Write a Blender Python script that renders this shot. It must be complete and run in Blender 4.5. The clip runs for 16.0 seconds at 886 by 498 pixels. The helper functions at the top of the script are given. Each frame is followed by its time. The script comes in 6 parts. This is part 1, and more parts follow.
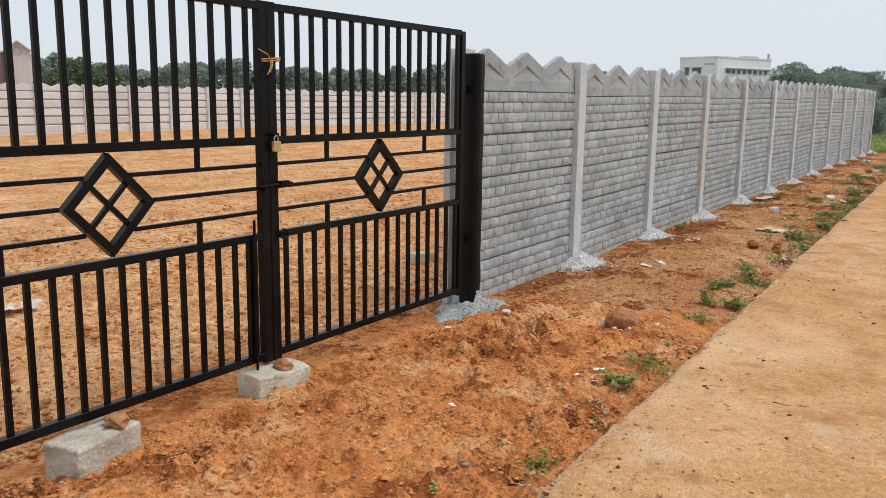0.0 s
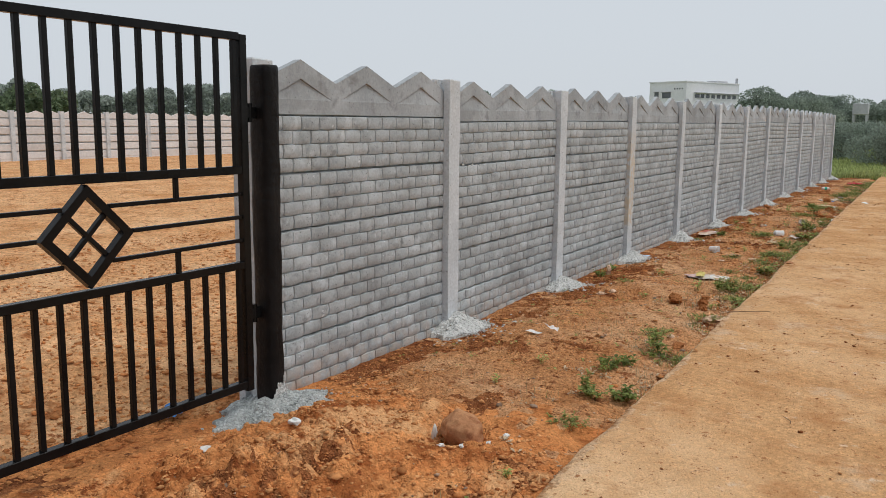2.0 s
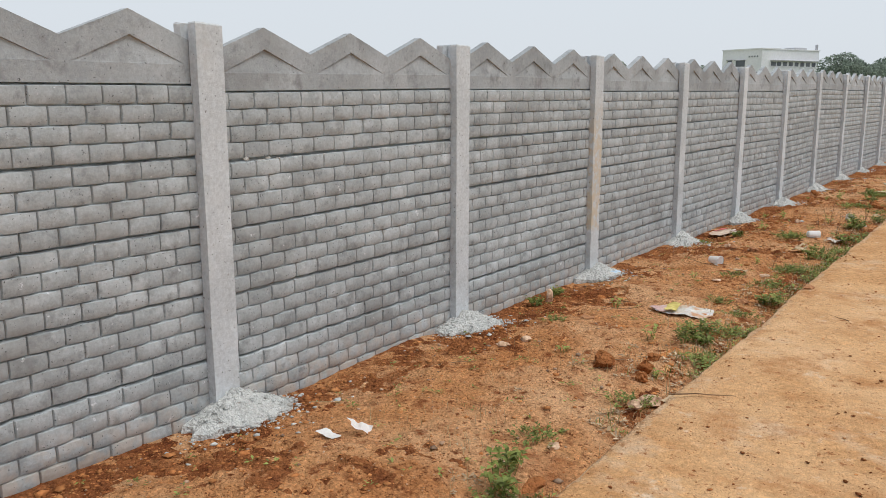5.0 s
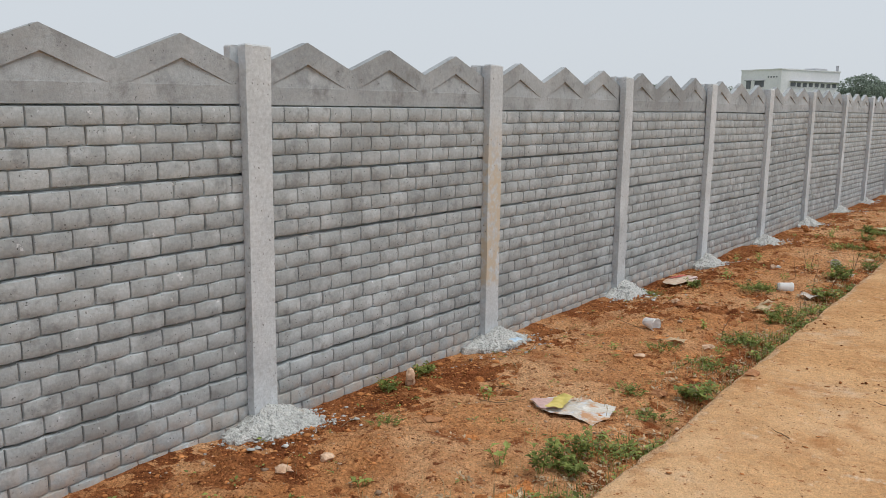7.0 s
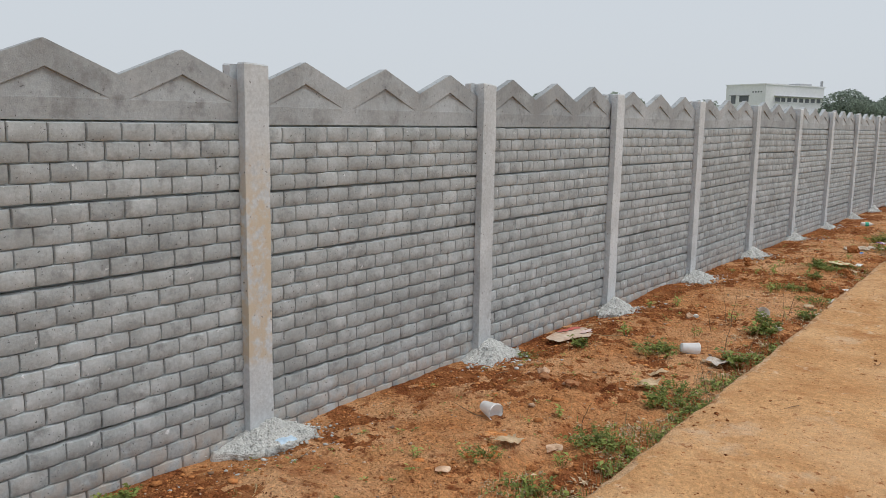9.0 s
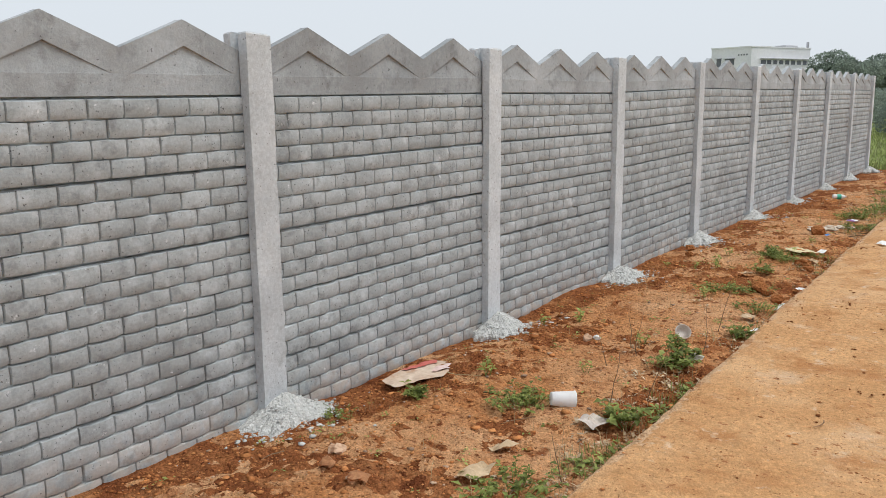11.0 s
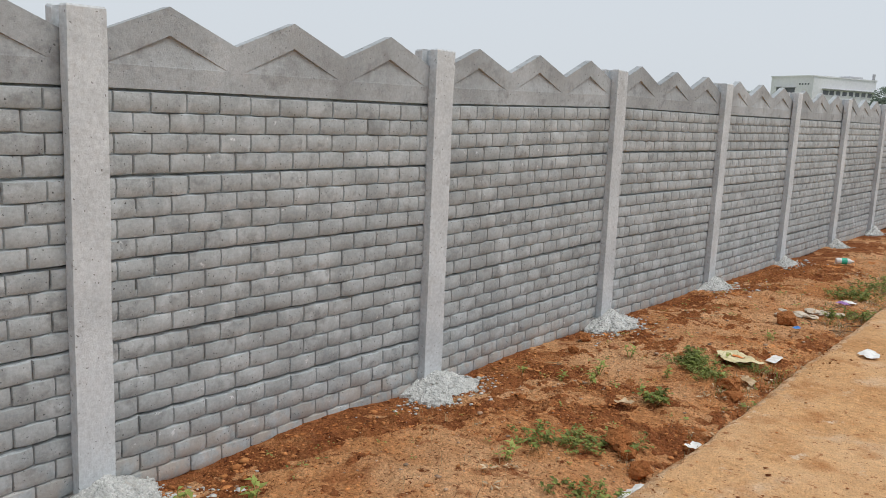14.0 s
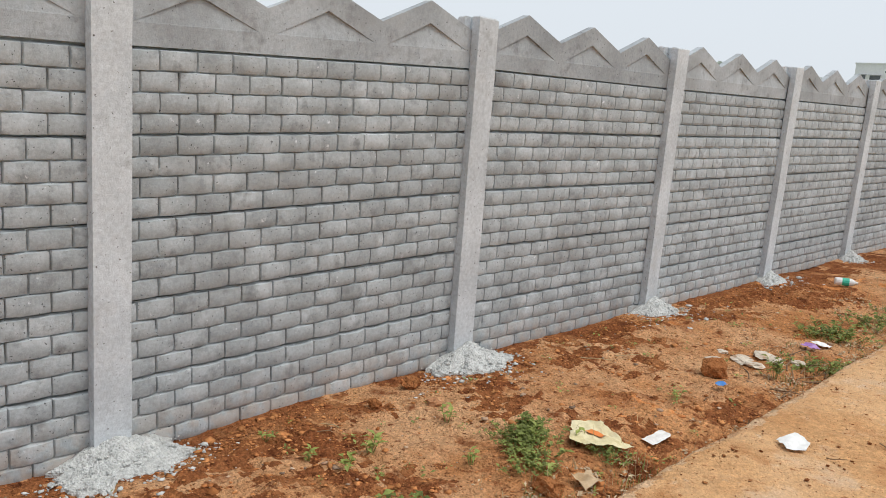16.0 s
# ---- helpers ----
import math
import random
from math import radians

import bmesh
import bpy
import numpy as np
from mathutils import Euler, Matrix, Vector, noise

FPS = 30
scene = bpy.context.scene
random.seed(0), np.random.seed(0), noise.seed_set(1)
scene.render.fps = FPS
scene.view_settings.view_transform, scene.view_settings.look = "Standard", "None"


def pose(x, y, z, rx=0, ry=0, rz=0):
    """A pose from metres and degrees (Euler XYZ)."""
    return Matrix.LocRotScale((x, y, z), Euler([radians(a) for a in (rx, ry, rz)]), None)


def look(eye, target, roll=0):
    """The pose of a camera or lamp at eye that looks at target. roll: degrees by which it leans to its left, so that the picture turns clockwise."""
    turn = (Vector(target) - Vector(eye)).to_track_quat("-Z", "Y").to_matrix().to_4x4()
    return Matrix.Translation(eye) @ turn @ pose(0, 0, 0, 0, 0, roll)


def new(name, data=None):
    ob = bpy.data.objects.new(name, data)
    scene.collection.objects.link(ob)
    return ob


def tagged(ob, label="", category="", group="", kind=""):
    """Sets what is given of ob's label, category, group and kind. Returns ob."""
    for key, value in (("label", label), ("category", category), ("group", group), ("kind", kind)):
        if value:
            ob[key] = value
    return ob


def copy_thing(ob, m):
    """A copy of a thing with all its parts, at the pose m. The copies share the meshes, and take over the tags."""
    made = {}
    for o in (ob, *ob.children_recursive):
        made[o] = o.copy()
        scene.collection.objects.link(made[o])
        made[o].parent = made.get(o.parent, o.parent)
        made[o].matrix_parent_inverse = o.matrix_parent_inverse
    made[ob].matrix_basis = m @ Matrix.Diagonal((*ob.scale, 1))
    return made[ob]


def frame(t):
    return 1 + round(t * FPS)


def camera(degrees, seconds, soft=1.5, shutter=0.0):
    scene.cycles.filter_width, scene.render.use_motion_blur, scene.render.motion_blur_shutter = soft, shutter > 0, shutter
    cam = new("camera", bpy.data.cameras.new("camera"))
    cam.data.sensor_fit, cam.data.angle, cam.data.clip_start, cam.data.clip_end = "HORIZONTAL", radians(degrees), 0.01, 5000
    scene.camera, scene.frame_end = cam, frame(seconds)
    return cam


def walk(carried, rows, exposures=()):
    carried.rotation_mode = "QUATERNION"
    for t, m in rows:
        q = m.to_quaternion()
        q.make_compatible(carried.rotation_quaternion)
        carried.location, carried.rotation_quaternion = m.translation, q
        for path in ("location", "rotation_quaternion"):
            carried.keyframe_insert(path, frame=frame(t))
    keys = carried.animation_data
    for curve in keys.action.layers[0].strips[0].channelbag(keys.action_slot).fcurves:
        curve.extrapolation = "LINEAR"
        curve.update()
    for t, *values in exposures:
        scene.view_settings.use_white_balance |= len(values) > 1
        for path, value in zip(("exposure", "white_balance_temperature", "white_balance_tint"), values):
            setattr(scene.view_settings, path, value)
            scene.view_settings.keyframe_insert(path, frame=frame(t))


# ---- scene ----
cam = camera(56.5, 16.0, soft=0.45)
PATH = [
    (0, (3.321, -5.39, 1.553), (2.239, -3.746, 1.193), 0.8),
    (0.5, (3.317, -4.925, 1.551), (2.243, -3.274, 1.203), 0.8),
    (1, (3.353, -4.466, 1.551), (2.293, -2.803, 1.218), 0.8),
    (1.5, (3.311, -3.964, 1.574), (2.272, -2.283, 1.266), 0.8),
    (2, (3.324, -3.466, 1.574), (2.284, -1.784, 1.273), 0.6),
    (2.5, (3.283, -2.979, 1.554), (2.246, -1.295, 1.256), 0.5),
    (3, (3.264, -2.503, 1.554), (2.207, -0.833, 1.249), 0.0),
    (3.5, (3.305, -2.02, 1.576), (2.22, -0.373, 1.247), -0.2),
    (6, (3.268, 0.469, 1.561), (2.07, 2.028, 1.196), 0.2),
    (6.5, (3.248, 0.954, 1.582), (2.053, 2.52, 1.237), 0.6),
    (7, (3.271, 1.445, 1.587), (2.062, 3.005, 1.26), 0.7),
    (7.5, (3.279, 1.91, 1.571), (2.068, 3.473, 1.266), 0.7),
    (8, (3.274, 2.424, 1.593), (2.06, 3.989, 1.311), 0.8),
    (8.5, (3.326, 2.931, 1.628), (2.115, 4.497, 1.344), 1.2),
    (9, (3.29, 3.466, 1.621), (2.098, 5.045, 1.325), 1.0),
    (11.5, (3.138, 6.107, 1.589), (1.97, 7.688, 1.223), -0.6),
    (12, (3.129, 6.666, 1.573), (1.975, 8.259, 1.208), -0.1),
    (12.5, (3.081, 7.23, 1.559), (1.917, 8.821, 1.224), 1.1),
    (13, (3.092, 7.785, 1.566), (1.87, 9.337, 1.254), 1.8),
    (13.5, (3.094, 8.346, 1.571), (1.845, 9.875, 1.252), 2.2),
    (14, (3.071, 8.896, 1.601), (1.808, 10.41, 1.268), 2.5),
    (14.5, (3.134, 9.437, 1.616), (1.836, 10.917, 1.261), 2.8),
    (15, (3.138, 10.008, 1.621), (1.809, 11.456, 1.251), 3.4),
    (15.5, (3.163, 10.582, 1.61), (1.811, 12.002, 1.221), 4.0),
    (16, (3.135, 11.172, 1.599), (1.768, 12.576, 1.199), 4.6),
]
walk(cam, [(t, look(eye, target, roll)) for t, eye, target, roll in PATH],
     [(0.0, 0.22), (0.5, 0.19), (1.0, 0.21), (1.5, 0.03), (2.0, 0.0), (3.5, 0.03), (6.0, 0.22), (7.0, 0.03), (8.0, -0.01), (8.5, -0.11), (9.0, -0.02), (11.5, 0.24), (12.0, 0.18), (12.5, 0.20), (13.0, 0.06), (14.5, 0.10), (15.0, 0.15), (16.0, 0.27)])

# ---- light ----
world = bpy.data.worlds.new("overcast_sky")
scene.world = world
world.use_nodes = True
wn, wl = world.node_tree.nodes, world.node_tree.links
wn.clear()
SUN_EL, SUN_AZ = 62.0, 58.0          # height, and turn from +y towards +x
sky = wn.new("ShaderNodeTexSky")
sky.sky_type, sky.sun_disc = "NISHITA", False
sky.sun_elevation, sky.sun_rotation = radians(SUN_EL), radians(SUN_AZ)
sky.dust_density, sky.air_density, sky.ozone_density = 4.0, 1.0, 1.0
clear = wn.new("ShaderNodeVectorMath")
clear.operation = "SCALE"
clear.inputs["Scale"].default_value = 0.09
wl.new(sky.outputs[0], clear.inputs[0])
veil = wn.new("ShaderNodeMix")
veil.data_type = "RGBA"
veil.inputs["Factor"].default_value = 0.9
veil.inputs["B"].default_value = (0.665, 0.715, 0.77, 1)
wl.new(clear.outputs[0], veil.inputs["A"])
back = wn.new("ShaderNodeBackground")
back.inputs["Strength"].default_value = 1.0
wl.new(veil.outputs["Result"], back.inputs["Color"])
wout = wn.new("ShaderNodeOutputWorld")
wl.new(back.outputs[0], wout.inputs["Surface"])

sun_data = bpy.data.lights.new("sun", "SUN")
sun_data.energy, sun_data.angle, sun_data.color = 1.5, radians(35), (1.0, 0.97, 0.92)
sun = new("sun", sun_data)
sun.matrix_world = look((60 * math.sin(radians(SUN_AZ)), 60 * math.cos(radians(SUN_AZ)), 60 * math.tan(radians(SUN_EL))), (0, 8, 0))


# ---- materials ----
def material(name, low, high, scale=4.0, fine=60.0, fine_mix=0.35, rough=0.9, bump=0.3, bump_scale=120.0, spread=0.0,
             specks=None, island=False, metal=0.0, stretch=(1, 1, 1), patches=None, stain=None, crumb=None, depth=0.01, spec=0.25):
    """A surface with stains (scale), grain (fine) and relief; spread: how far single pieces differ in lightness;
    specks: (colour, scale, amount); patches: (colour, scale, from, to); stain: (colour, z low, z high)."""
    m = bpy.data.materials.new(name)
    m.use_nodes = True
    n, l = m.node_tree.nodes, m.node_tree.links
    bsdf = n["Principled BSDF"]
    bsdf.inputs["Roughness"].default_value, bsdf.inputs["Metallic"].default_value = rough, metal
    bsdf.inputs["Specular IOR Level"].default_value = spec
    geo = n.new("ShaderNodeNewGeometry")
    place = n.new("ShaderNodeVectorMath")
    place.operation = "MULTIPLY"
    place.inputs[1].default_value = stretch
    l.new(geo.outputs["Position"], place.inputs[0])

    def noise_of(s, detail, rough_=0.6):
        t = n.new("ShaderNodeTexNoise")
        t.inputs["Scale"].default_value, t.inputs["Detail"].default_value, t.inputs["Roughness"].default_value = s, detail, rough_
        l.new(place.outputs[0], t.inputs["Vector"])
        return t.outputs["Fac"]

    def ramp(value, a, b):
        r = n.new("ShaderNodeMapRange")
        r.inputs["From Min"].default_value, r.inputs["From Max"].default_value = a, b
        l.new(value, r.inputs["Value"])
        return r.outputs["Result"]

    def mixed(a, b, fac, how="MIX"):
        x = n.new("ShaderNodeMix")
        x.data_type, x.blend_type = "RGBA", how
        for key, v in (("A", a), ("B", b), ("Factor", fac)):
            if isinstance(v, (tuple, list)):
                x.inputs[key].default_value = (*v, 1)
            elif isinstance(v, float):
                x.inputs[key].default_value = v
            else:
                l.new(v, x.inputs[key])
        return x.outputs["Result"]

    big, small = noise_of(scale, 6.0), noise_of(fine, 4.0)
    colour = mixed(low, high, ramp(big, 0.32, 0.68))
    grain = mixed((0.72, 0.72, 0.72), (1.22, 1.22, 1.22), ramp(small, 0.3, 0.7))
    colour = mixed(colour, mixed(colour, grain, 1.0, "MULTIPLY"), fine_mix)
    if patches:
        for tint, s, a, b in patches:
            colour = mixed(colour, tint, ramp(noise_of(s, 5.0, 0.65), a, b))
    if stain:
        tint, z0, z1 = stain
        sep = n.new("ShaderNodeSeparateXYZ")
        l.new(geo.outputs["Position"], sep.inputs[0])
        band = n.new("ShaderNodeMath")
        band.operation = "MULTIPLY"
        l.new(ramp(sep.outputs["Z"], z0, z0 + 0.05), band.inputs[0])
        l.new(ramp(sep.outputs["Z"], z1, z1 - 0.45), band.inputs[1])
        worn = n.new("ShaderNodeMath")
        worn.operation = "MULTIPLY"
        l.new(band.outputs[0], worn.inputs[0])
        l.new(ramp(noise_of(14.0, 5.0), 0.40, 0.56), worn.inputs[1])
        colour = mixed(colour, tint, worn.outputs[0])
    lumps = None
    if specks:
        tint, s, amount = specks
        v = n.new("ShaderNodeTexVoronoi")
        v.inputs["Scale"].default_value = s
        bent = n.new("ShaderNodeVectorMath")
        bent.operation = "MULTIPLY_ADD"
        bend = n.new("ShaderNodeTexNoise")
        bend.inputs["Scale"].default_value, bend.inputs["Detail"].default_value = s * 1.7, 3.0
        l.new(place.outputs[0], bend.inputs["Vector"])
        l.new(bend.outputs["Color"], bent.inputs[0])
        bent.inputs[1].default_value = (0.9 / s,) * 3
        l.new(place.outputs[0], bent.inputs[2])
        l.new(bent.outputs[0], v.inputs["Vector"])
        pit = n.new("ShaderNodeMath")
        pit.operation = "MULTIPLY"
        l.new(ramp(v.outputs["Distance"], amount, amount * 0.6), pit.inputs[0])
        l.new(ramp(noise_of(s * 0.45, 2.0), 0.47, 0.53), pit.inputs[1])
        colour = mixed(colour, tint, pit.outputs[0])
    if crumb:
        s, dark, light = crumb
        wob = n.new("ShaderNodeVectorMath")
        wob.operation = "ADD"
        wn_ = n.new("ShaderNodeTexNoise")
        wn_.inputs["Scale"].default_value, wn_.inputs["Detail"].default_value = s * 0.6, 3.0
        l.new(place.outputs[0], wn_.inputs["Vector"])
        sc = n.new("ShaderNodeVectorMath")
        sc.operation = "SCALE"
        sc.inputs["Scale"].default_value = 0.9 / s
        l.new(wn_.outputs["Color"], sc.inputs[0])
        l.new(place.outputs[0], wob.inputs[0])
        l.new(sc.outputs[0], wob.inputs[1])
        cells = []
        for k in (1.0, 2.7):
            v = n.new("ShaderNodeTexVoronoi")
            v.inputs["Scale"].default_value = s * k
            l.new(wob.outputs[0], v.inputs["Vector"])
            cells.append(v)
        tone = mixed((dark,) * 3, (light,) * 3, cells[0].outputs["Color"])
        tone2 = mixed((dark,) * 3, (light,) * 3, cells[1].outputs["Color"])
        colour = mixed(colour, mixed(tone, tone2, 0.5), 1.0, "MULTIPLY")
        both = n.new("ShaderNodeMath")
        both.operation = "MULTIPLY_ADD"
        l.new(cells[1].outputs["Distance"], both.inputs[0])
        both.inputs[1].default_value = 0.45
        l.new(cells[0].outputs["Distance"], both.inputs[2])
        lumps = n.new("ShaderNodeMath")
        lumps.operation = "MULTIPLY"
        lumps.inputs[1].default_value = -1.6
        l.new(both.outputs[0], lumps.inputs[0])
    if spread:
        if island:
            value = geo.outputs["Random Per Island"]
        else:
            value = n.new("ShaderNodeObjectInfo").outputs["Random"]
        shade = mixed((1 - spread,) * 3, (1 + spread,) * 3, value)
        colour = mixed(colour, shade, 1.0, "MULTIPLY")
    l.new(colour, bsdf.inputs["Base Color"])
    if bump:
        b = n.new("ShaderNodeBump")
        b.inputs["Strength"].default_value, b.inputs["Distance"].default_value = bump, depth
        h = n.new("ShaderNodeMath")
        h.operation = "ADD"
        l.new(noise_of(bump_scale, 5.0, 0.7), h.inputs[0])
        l.new(noise_of(bump_scale * 0.22, 3.0), h.inputs[1])
        height = h.outputs[0]
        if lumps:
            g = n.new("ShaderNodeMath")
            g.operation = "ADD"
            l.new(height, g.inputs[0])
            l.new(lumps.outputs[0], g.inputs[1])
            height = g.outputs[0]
        l.new(height, b.inputs["Height"])
        l.new(b.outputs["Normal"], bsdf.inputs["Normal"])
    return m


def leafy(name, low, high, scale=3.0, rough=0.6, through_light=0.35):
    """A thin leaf or film: part of the light that strikes it shines through."""
    m = material(name, low, high, scale, 30.0, 0.3, rough, 0.0, spread=0.45, island=True)
    n, l = m.node_tree.nodes, m.node_tree.links
    bsdf = n["Principled BSDF"]
    shine = n.new("ShaderNodeBsdfTranslucent")
    l.new(bsdf.inputs["Base Color"].links[0].from_socket, shine.inputs["Color"])
    both = n.new("ShaderNodeMixShader")
    both.inputs["Fac"].default_value = through_light
    l.new(bsdf.outputs[0], both.inputs[1])
    l.new(shine.outputs[0], both.inputs[2])
    l.new(both.outputs[0], n["Material Output"].inputs["Surface"])
    return m


BRICK = material("cast_concrete_brick", (0.330, 0.354, 0.363), (0.492, 0.524, 0.538), 4.2, 75.0, 0.5, 0.90, 0.38, 80.0, spread=0.07,
                 specks=((0.084, 0.085, 0.085), 48.0, 0.17), patches=[((0.561, 0.595, 0.613), 8.0, 0.54, 0.74), ((0.295, 0.305, 0.303), 1.5, 0.54, 0.76), ((0.256, 0.268, 0.272), 12.0, 0.54, 0.72),
                                                                  ((0.128, 0.132, 0.131), 38.0, 0.67, 0.71), ((0.690, 0.710, 0.728), 18.0, 0.66, 0.71)],
                 stain=((0.50, 0.40, 0.32), -0.3, 0.20))
JOINT = material("cast_concrete_joint", (0.376, 0.401, 0.411), (0.526, 0.557, 0.571), 3.0, 60.0, 0.5, 0.95, 0.3, 150.0)
COPING = material("cast_concrete_coping", (0.320, 0.340, 0.353), (0.448, 0.473, 0.490), 2.5, 50.0, 0.4, 0.9, 0.4, 90.0, spread=0.08,
                  specks=((0.128, 0.130, 0.131), 34.0, 0.13), patches=[((0.571, 0.588, 0.603), 4.0, 0.56, 0.80), ((0.261, 0.268, 0.269), 2.0, 0.50, 0.72), ((0.241, 0.248, 0.251), 9.0, 0.53, 0.72), ((0.118, 0.120, 0.121), 34.0, 0.655, 0.70)])
POST = material("cast_concrete_post", (0.502, 0.528, 0.546), (0.660, 0.690, 0.712), 3.0, 50.0, 0.5, 0.9, 0.4, 110.0, spread=0.04,
                specks=((0.13, 0.125, 0.12), 34.0, 0.145), patches=[((0.47, 0.46, 0.44), 2.3, 0.60, 0.85), ((0.394, 0.405, 0.410), 9.0, 0.60, 0.76), ((0.30, 0.29, 0.27), 26.0, 0.68, 0.73)])
POST_STAINED = material("cast_concrete_post_mud_stained", (0.502, 0.525, 0.541), (0.640, 0.668, 0.689), 3.0, 50.0, 0.45, 0.9, 0.3, 110.0,
                        specks=((0.2, 0.195, 0.19), 22.0, 0.15), stain=((0.57, 0.49, 0.385), 0.35, 1.60), patches=[((0.33, 0.20, 0.11), 13.0, 0.665, 0.70)])
FAR_PANEL = material("pale_concrete_panel", (0.60, 0.575, 0.56), (0.72, 0.70, 0.685), 0.6, 9.0, 0.35, 0.9, 0.2, 30.0, spread=0.05)
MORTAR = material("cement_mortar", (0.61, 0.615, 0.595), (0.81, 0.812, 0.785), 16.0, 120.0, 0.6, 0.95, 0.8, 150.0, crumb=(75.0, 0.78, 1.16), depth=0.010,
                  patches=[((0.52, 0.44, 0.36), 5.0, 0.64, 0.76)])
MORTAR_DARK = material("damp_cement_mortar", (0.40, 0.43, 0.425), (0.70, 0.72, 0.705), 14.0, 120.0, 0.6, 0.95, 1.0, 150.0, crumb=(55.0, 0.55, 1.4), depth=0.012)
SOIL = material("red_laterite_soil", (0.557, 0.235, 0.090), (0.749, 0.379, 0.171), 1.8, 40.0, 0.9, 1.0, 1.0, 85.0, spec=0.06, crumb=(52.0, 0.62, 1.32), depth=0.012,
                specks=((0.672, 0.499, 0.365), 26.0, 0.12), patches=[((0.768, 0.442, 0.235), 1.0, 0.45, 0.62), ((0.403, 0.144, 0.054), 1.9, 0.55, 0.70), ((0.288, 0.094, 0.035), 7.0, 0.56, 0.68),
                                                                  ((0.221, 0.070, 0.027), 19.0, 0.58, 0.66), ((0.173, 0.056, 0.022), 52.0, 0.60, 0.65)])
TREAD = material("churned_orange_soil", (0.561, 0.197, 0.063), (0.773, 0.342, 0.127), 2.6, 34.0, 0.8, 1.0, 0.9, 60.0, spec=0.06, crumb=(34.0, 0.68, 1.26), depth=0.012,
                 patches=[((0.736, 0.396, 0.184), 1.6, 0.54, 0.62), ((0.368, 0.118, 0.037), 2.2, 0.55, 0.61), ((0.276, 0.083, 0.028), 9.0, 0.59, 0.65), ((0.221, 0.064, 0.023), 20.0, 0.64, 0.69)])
YARD_SOIL = material("orange_yard_soil", (0.62, 0.29, 0.115), (0.86, 0.52, 0.28), 1.1, 14.0, 0.8, 1.0, 1.0, 40.0, spec=0.06, crumb=(20.0, 0.66, 1.30), depth=0.02,
                     patches=[((0.44, 0.175, 0.065), 3.0, 0.57, 0.66), ((0.32, 0.11, 0.04), 11.0, 0.59, 0.65), ((0.52, 0.44, 0.22), 0.35, 0.68, 0.78)])
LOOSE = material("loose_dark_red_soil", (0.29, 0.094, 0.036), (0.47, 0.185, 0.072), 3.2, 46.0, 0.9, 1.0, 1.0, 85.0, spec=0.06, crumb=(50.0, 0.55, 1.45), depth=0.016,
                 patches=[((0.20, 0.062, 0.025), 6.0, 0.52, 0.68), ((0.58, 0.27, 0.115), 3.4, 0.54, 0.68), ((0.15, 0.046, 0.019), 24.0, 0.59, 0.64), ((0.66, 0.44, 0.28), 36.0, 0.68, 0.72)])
CLOD = material("soil_clod", (0.40, 0.140, 0.048), (0.68, 0.31, 0.12), 5.0, 60.0, 0.6, 1.0, 0.5, 90.0, spec=0.06, spread=0.30, island=True)
TREAD_CLOD = material("orange_soil_clod", (0.528, 0.214, 0.077), (0.746, 0.382, 0.164), 5.0, 60.0, 0.7, 1.0, 0.7, 90.0, spec=0.06, spread=0.16, island=True)
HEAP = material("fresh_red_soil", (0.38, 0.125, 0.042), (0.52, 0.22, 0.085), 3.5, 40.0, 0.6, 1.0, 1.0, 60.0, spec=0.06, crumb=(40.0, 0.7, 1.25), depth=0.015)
ROAD = material("sandy_concrete_road", (0.551, 0.290, 0.127), (0.684, 0.399, 0.195), 2.2, 34.0, 0.85, 0.95, 0.8, 90.0, spec=0.06, crumb=(75.0, 0.80, 1.20), depth=0.006,
                patches=[((0.741, 0.475, 0.266), 0.7, 0.46, 0.68), ((0.684, 0.503, 0.347), 1.7, 0.57, 0.74), ((0.475, 0.223, 0.090), 3.0, 0.54, 0.70), ((0.722, 0.541, 0.380), 7.0, 0.62, 0.72),
                         ((0.361, 0.157, 0.067), 17.0, 0.60, 0.67), ((0.237, 0.103, 0.049), 50.0, 0.63, 0.67)])
ROAD_EDGE = material("worn_concrete_edge", (0.60, 0.355, 0.185), (0.77, 0.52, 0.32), 9.0, 60.0, 0.6, 0.95, 0.8, 90.0, crumb=(45.0, 0.7, 1.2), depth=0.012, patches=[((0.46, 0.23, 0.10), 10.0, 0.52, 0.62)])
BLACK = material("black_gloss_paint", (0.004, 0.004, 0.0045), (0.010, 0.0098, 0.010), 6.0, 40.0, 0.4, 0.22, 0.12, 60.0, spec=0.14)
BLACK_WORN = material("black_paint_on_concrete", (0.006, 0.006, 0.0065), (0.014, 0.013, 0.013), 5.0, 30.0, 0.4, 0.36, 0.7, 30.0, spec=0.12,
                      patches=[((0.09, 0.03, 0.018), 3.5, 0.72, 0.82)])
BRASS = material("brass", (0.62, 0.46, 0.20), (0.76, 0.60, 0.30), 30.0, 90.0, 0.3, 0.35, 0.0, metal=0.9)
STEEL = material("steel", (0.45, 0.45, 0.45), (0.6, 0.6, 0.6), 30.0, 90.0, 0.3, 0.3, 0.0, metal=1.0)
TWINE = material("orange_twine", (0.45, 0.20, 0.06), (0.62, 0.36, 0.14), 60.0, 200.0, 0.5, 0.9, 0.0)
BLOCK = material("weathered_block", (0.43, 0.385, 0.31), (0.66, 0.61, 0.515), 7.0, 50.0, 0.6, 0.95, 0.45, 60.0, crumb=(55.0, 0.84, 1.12), depth=0.006,
                 specks=((0.26, 0.22, 0.175), 40.0, 0.16), patches=[((0.50, 0.32, 0.19), 5.0, 0.58, 0.74)])
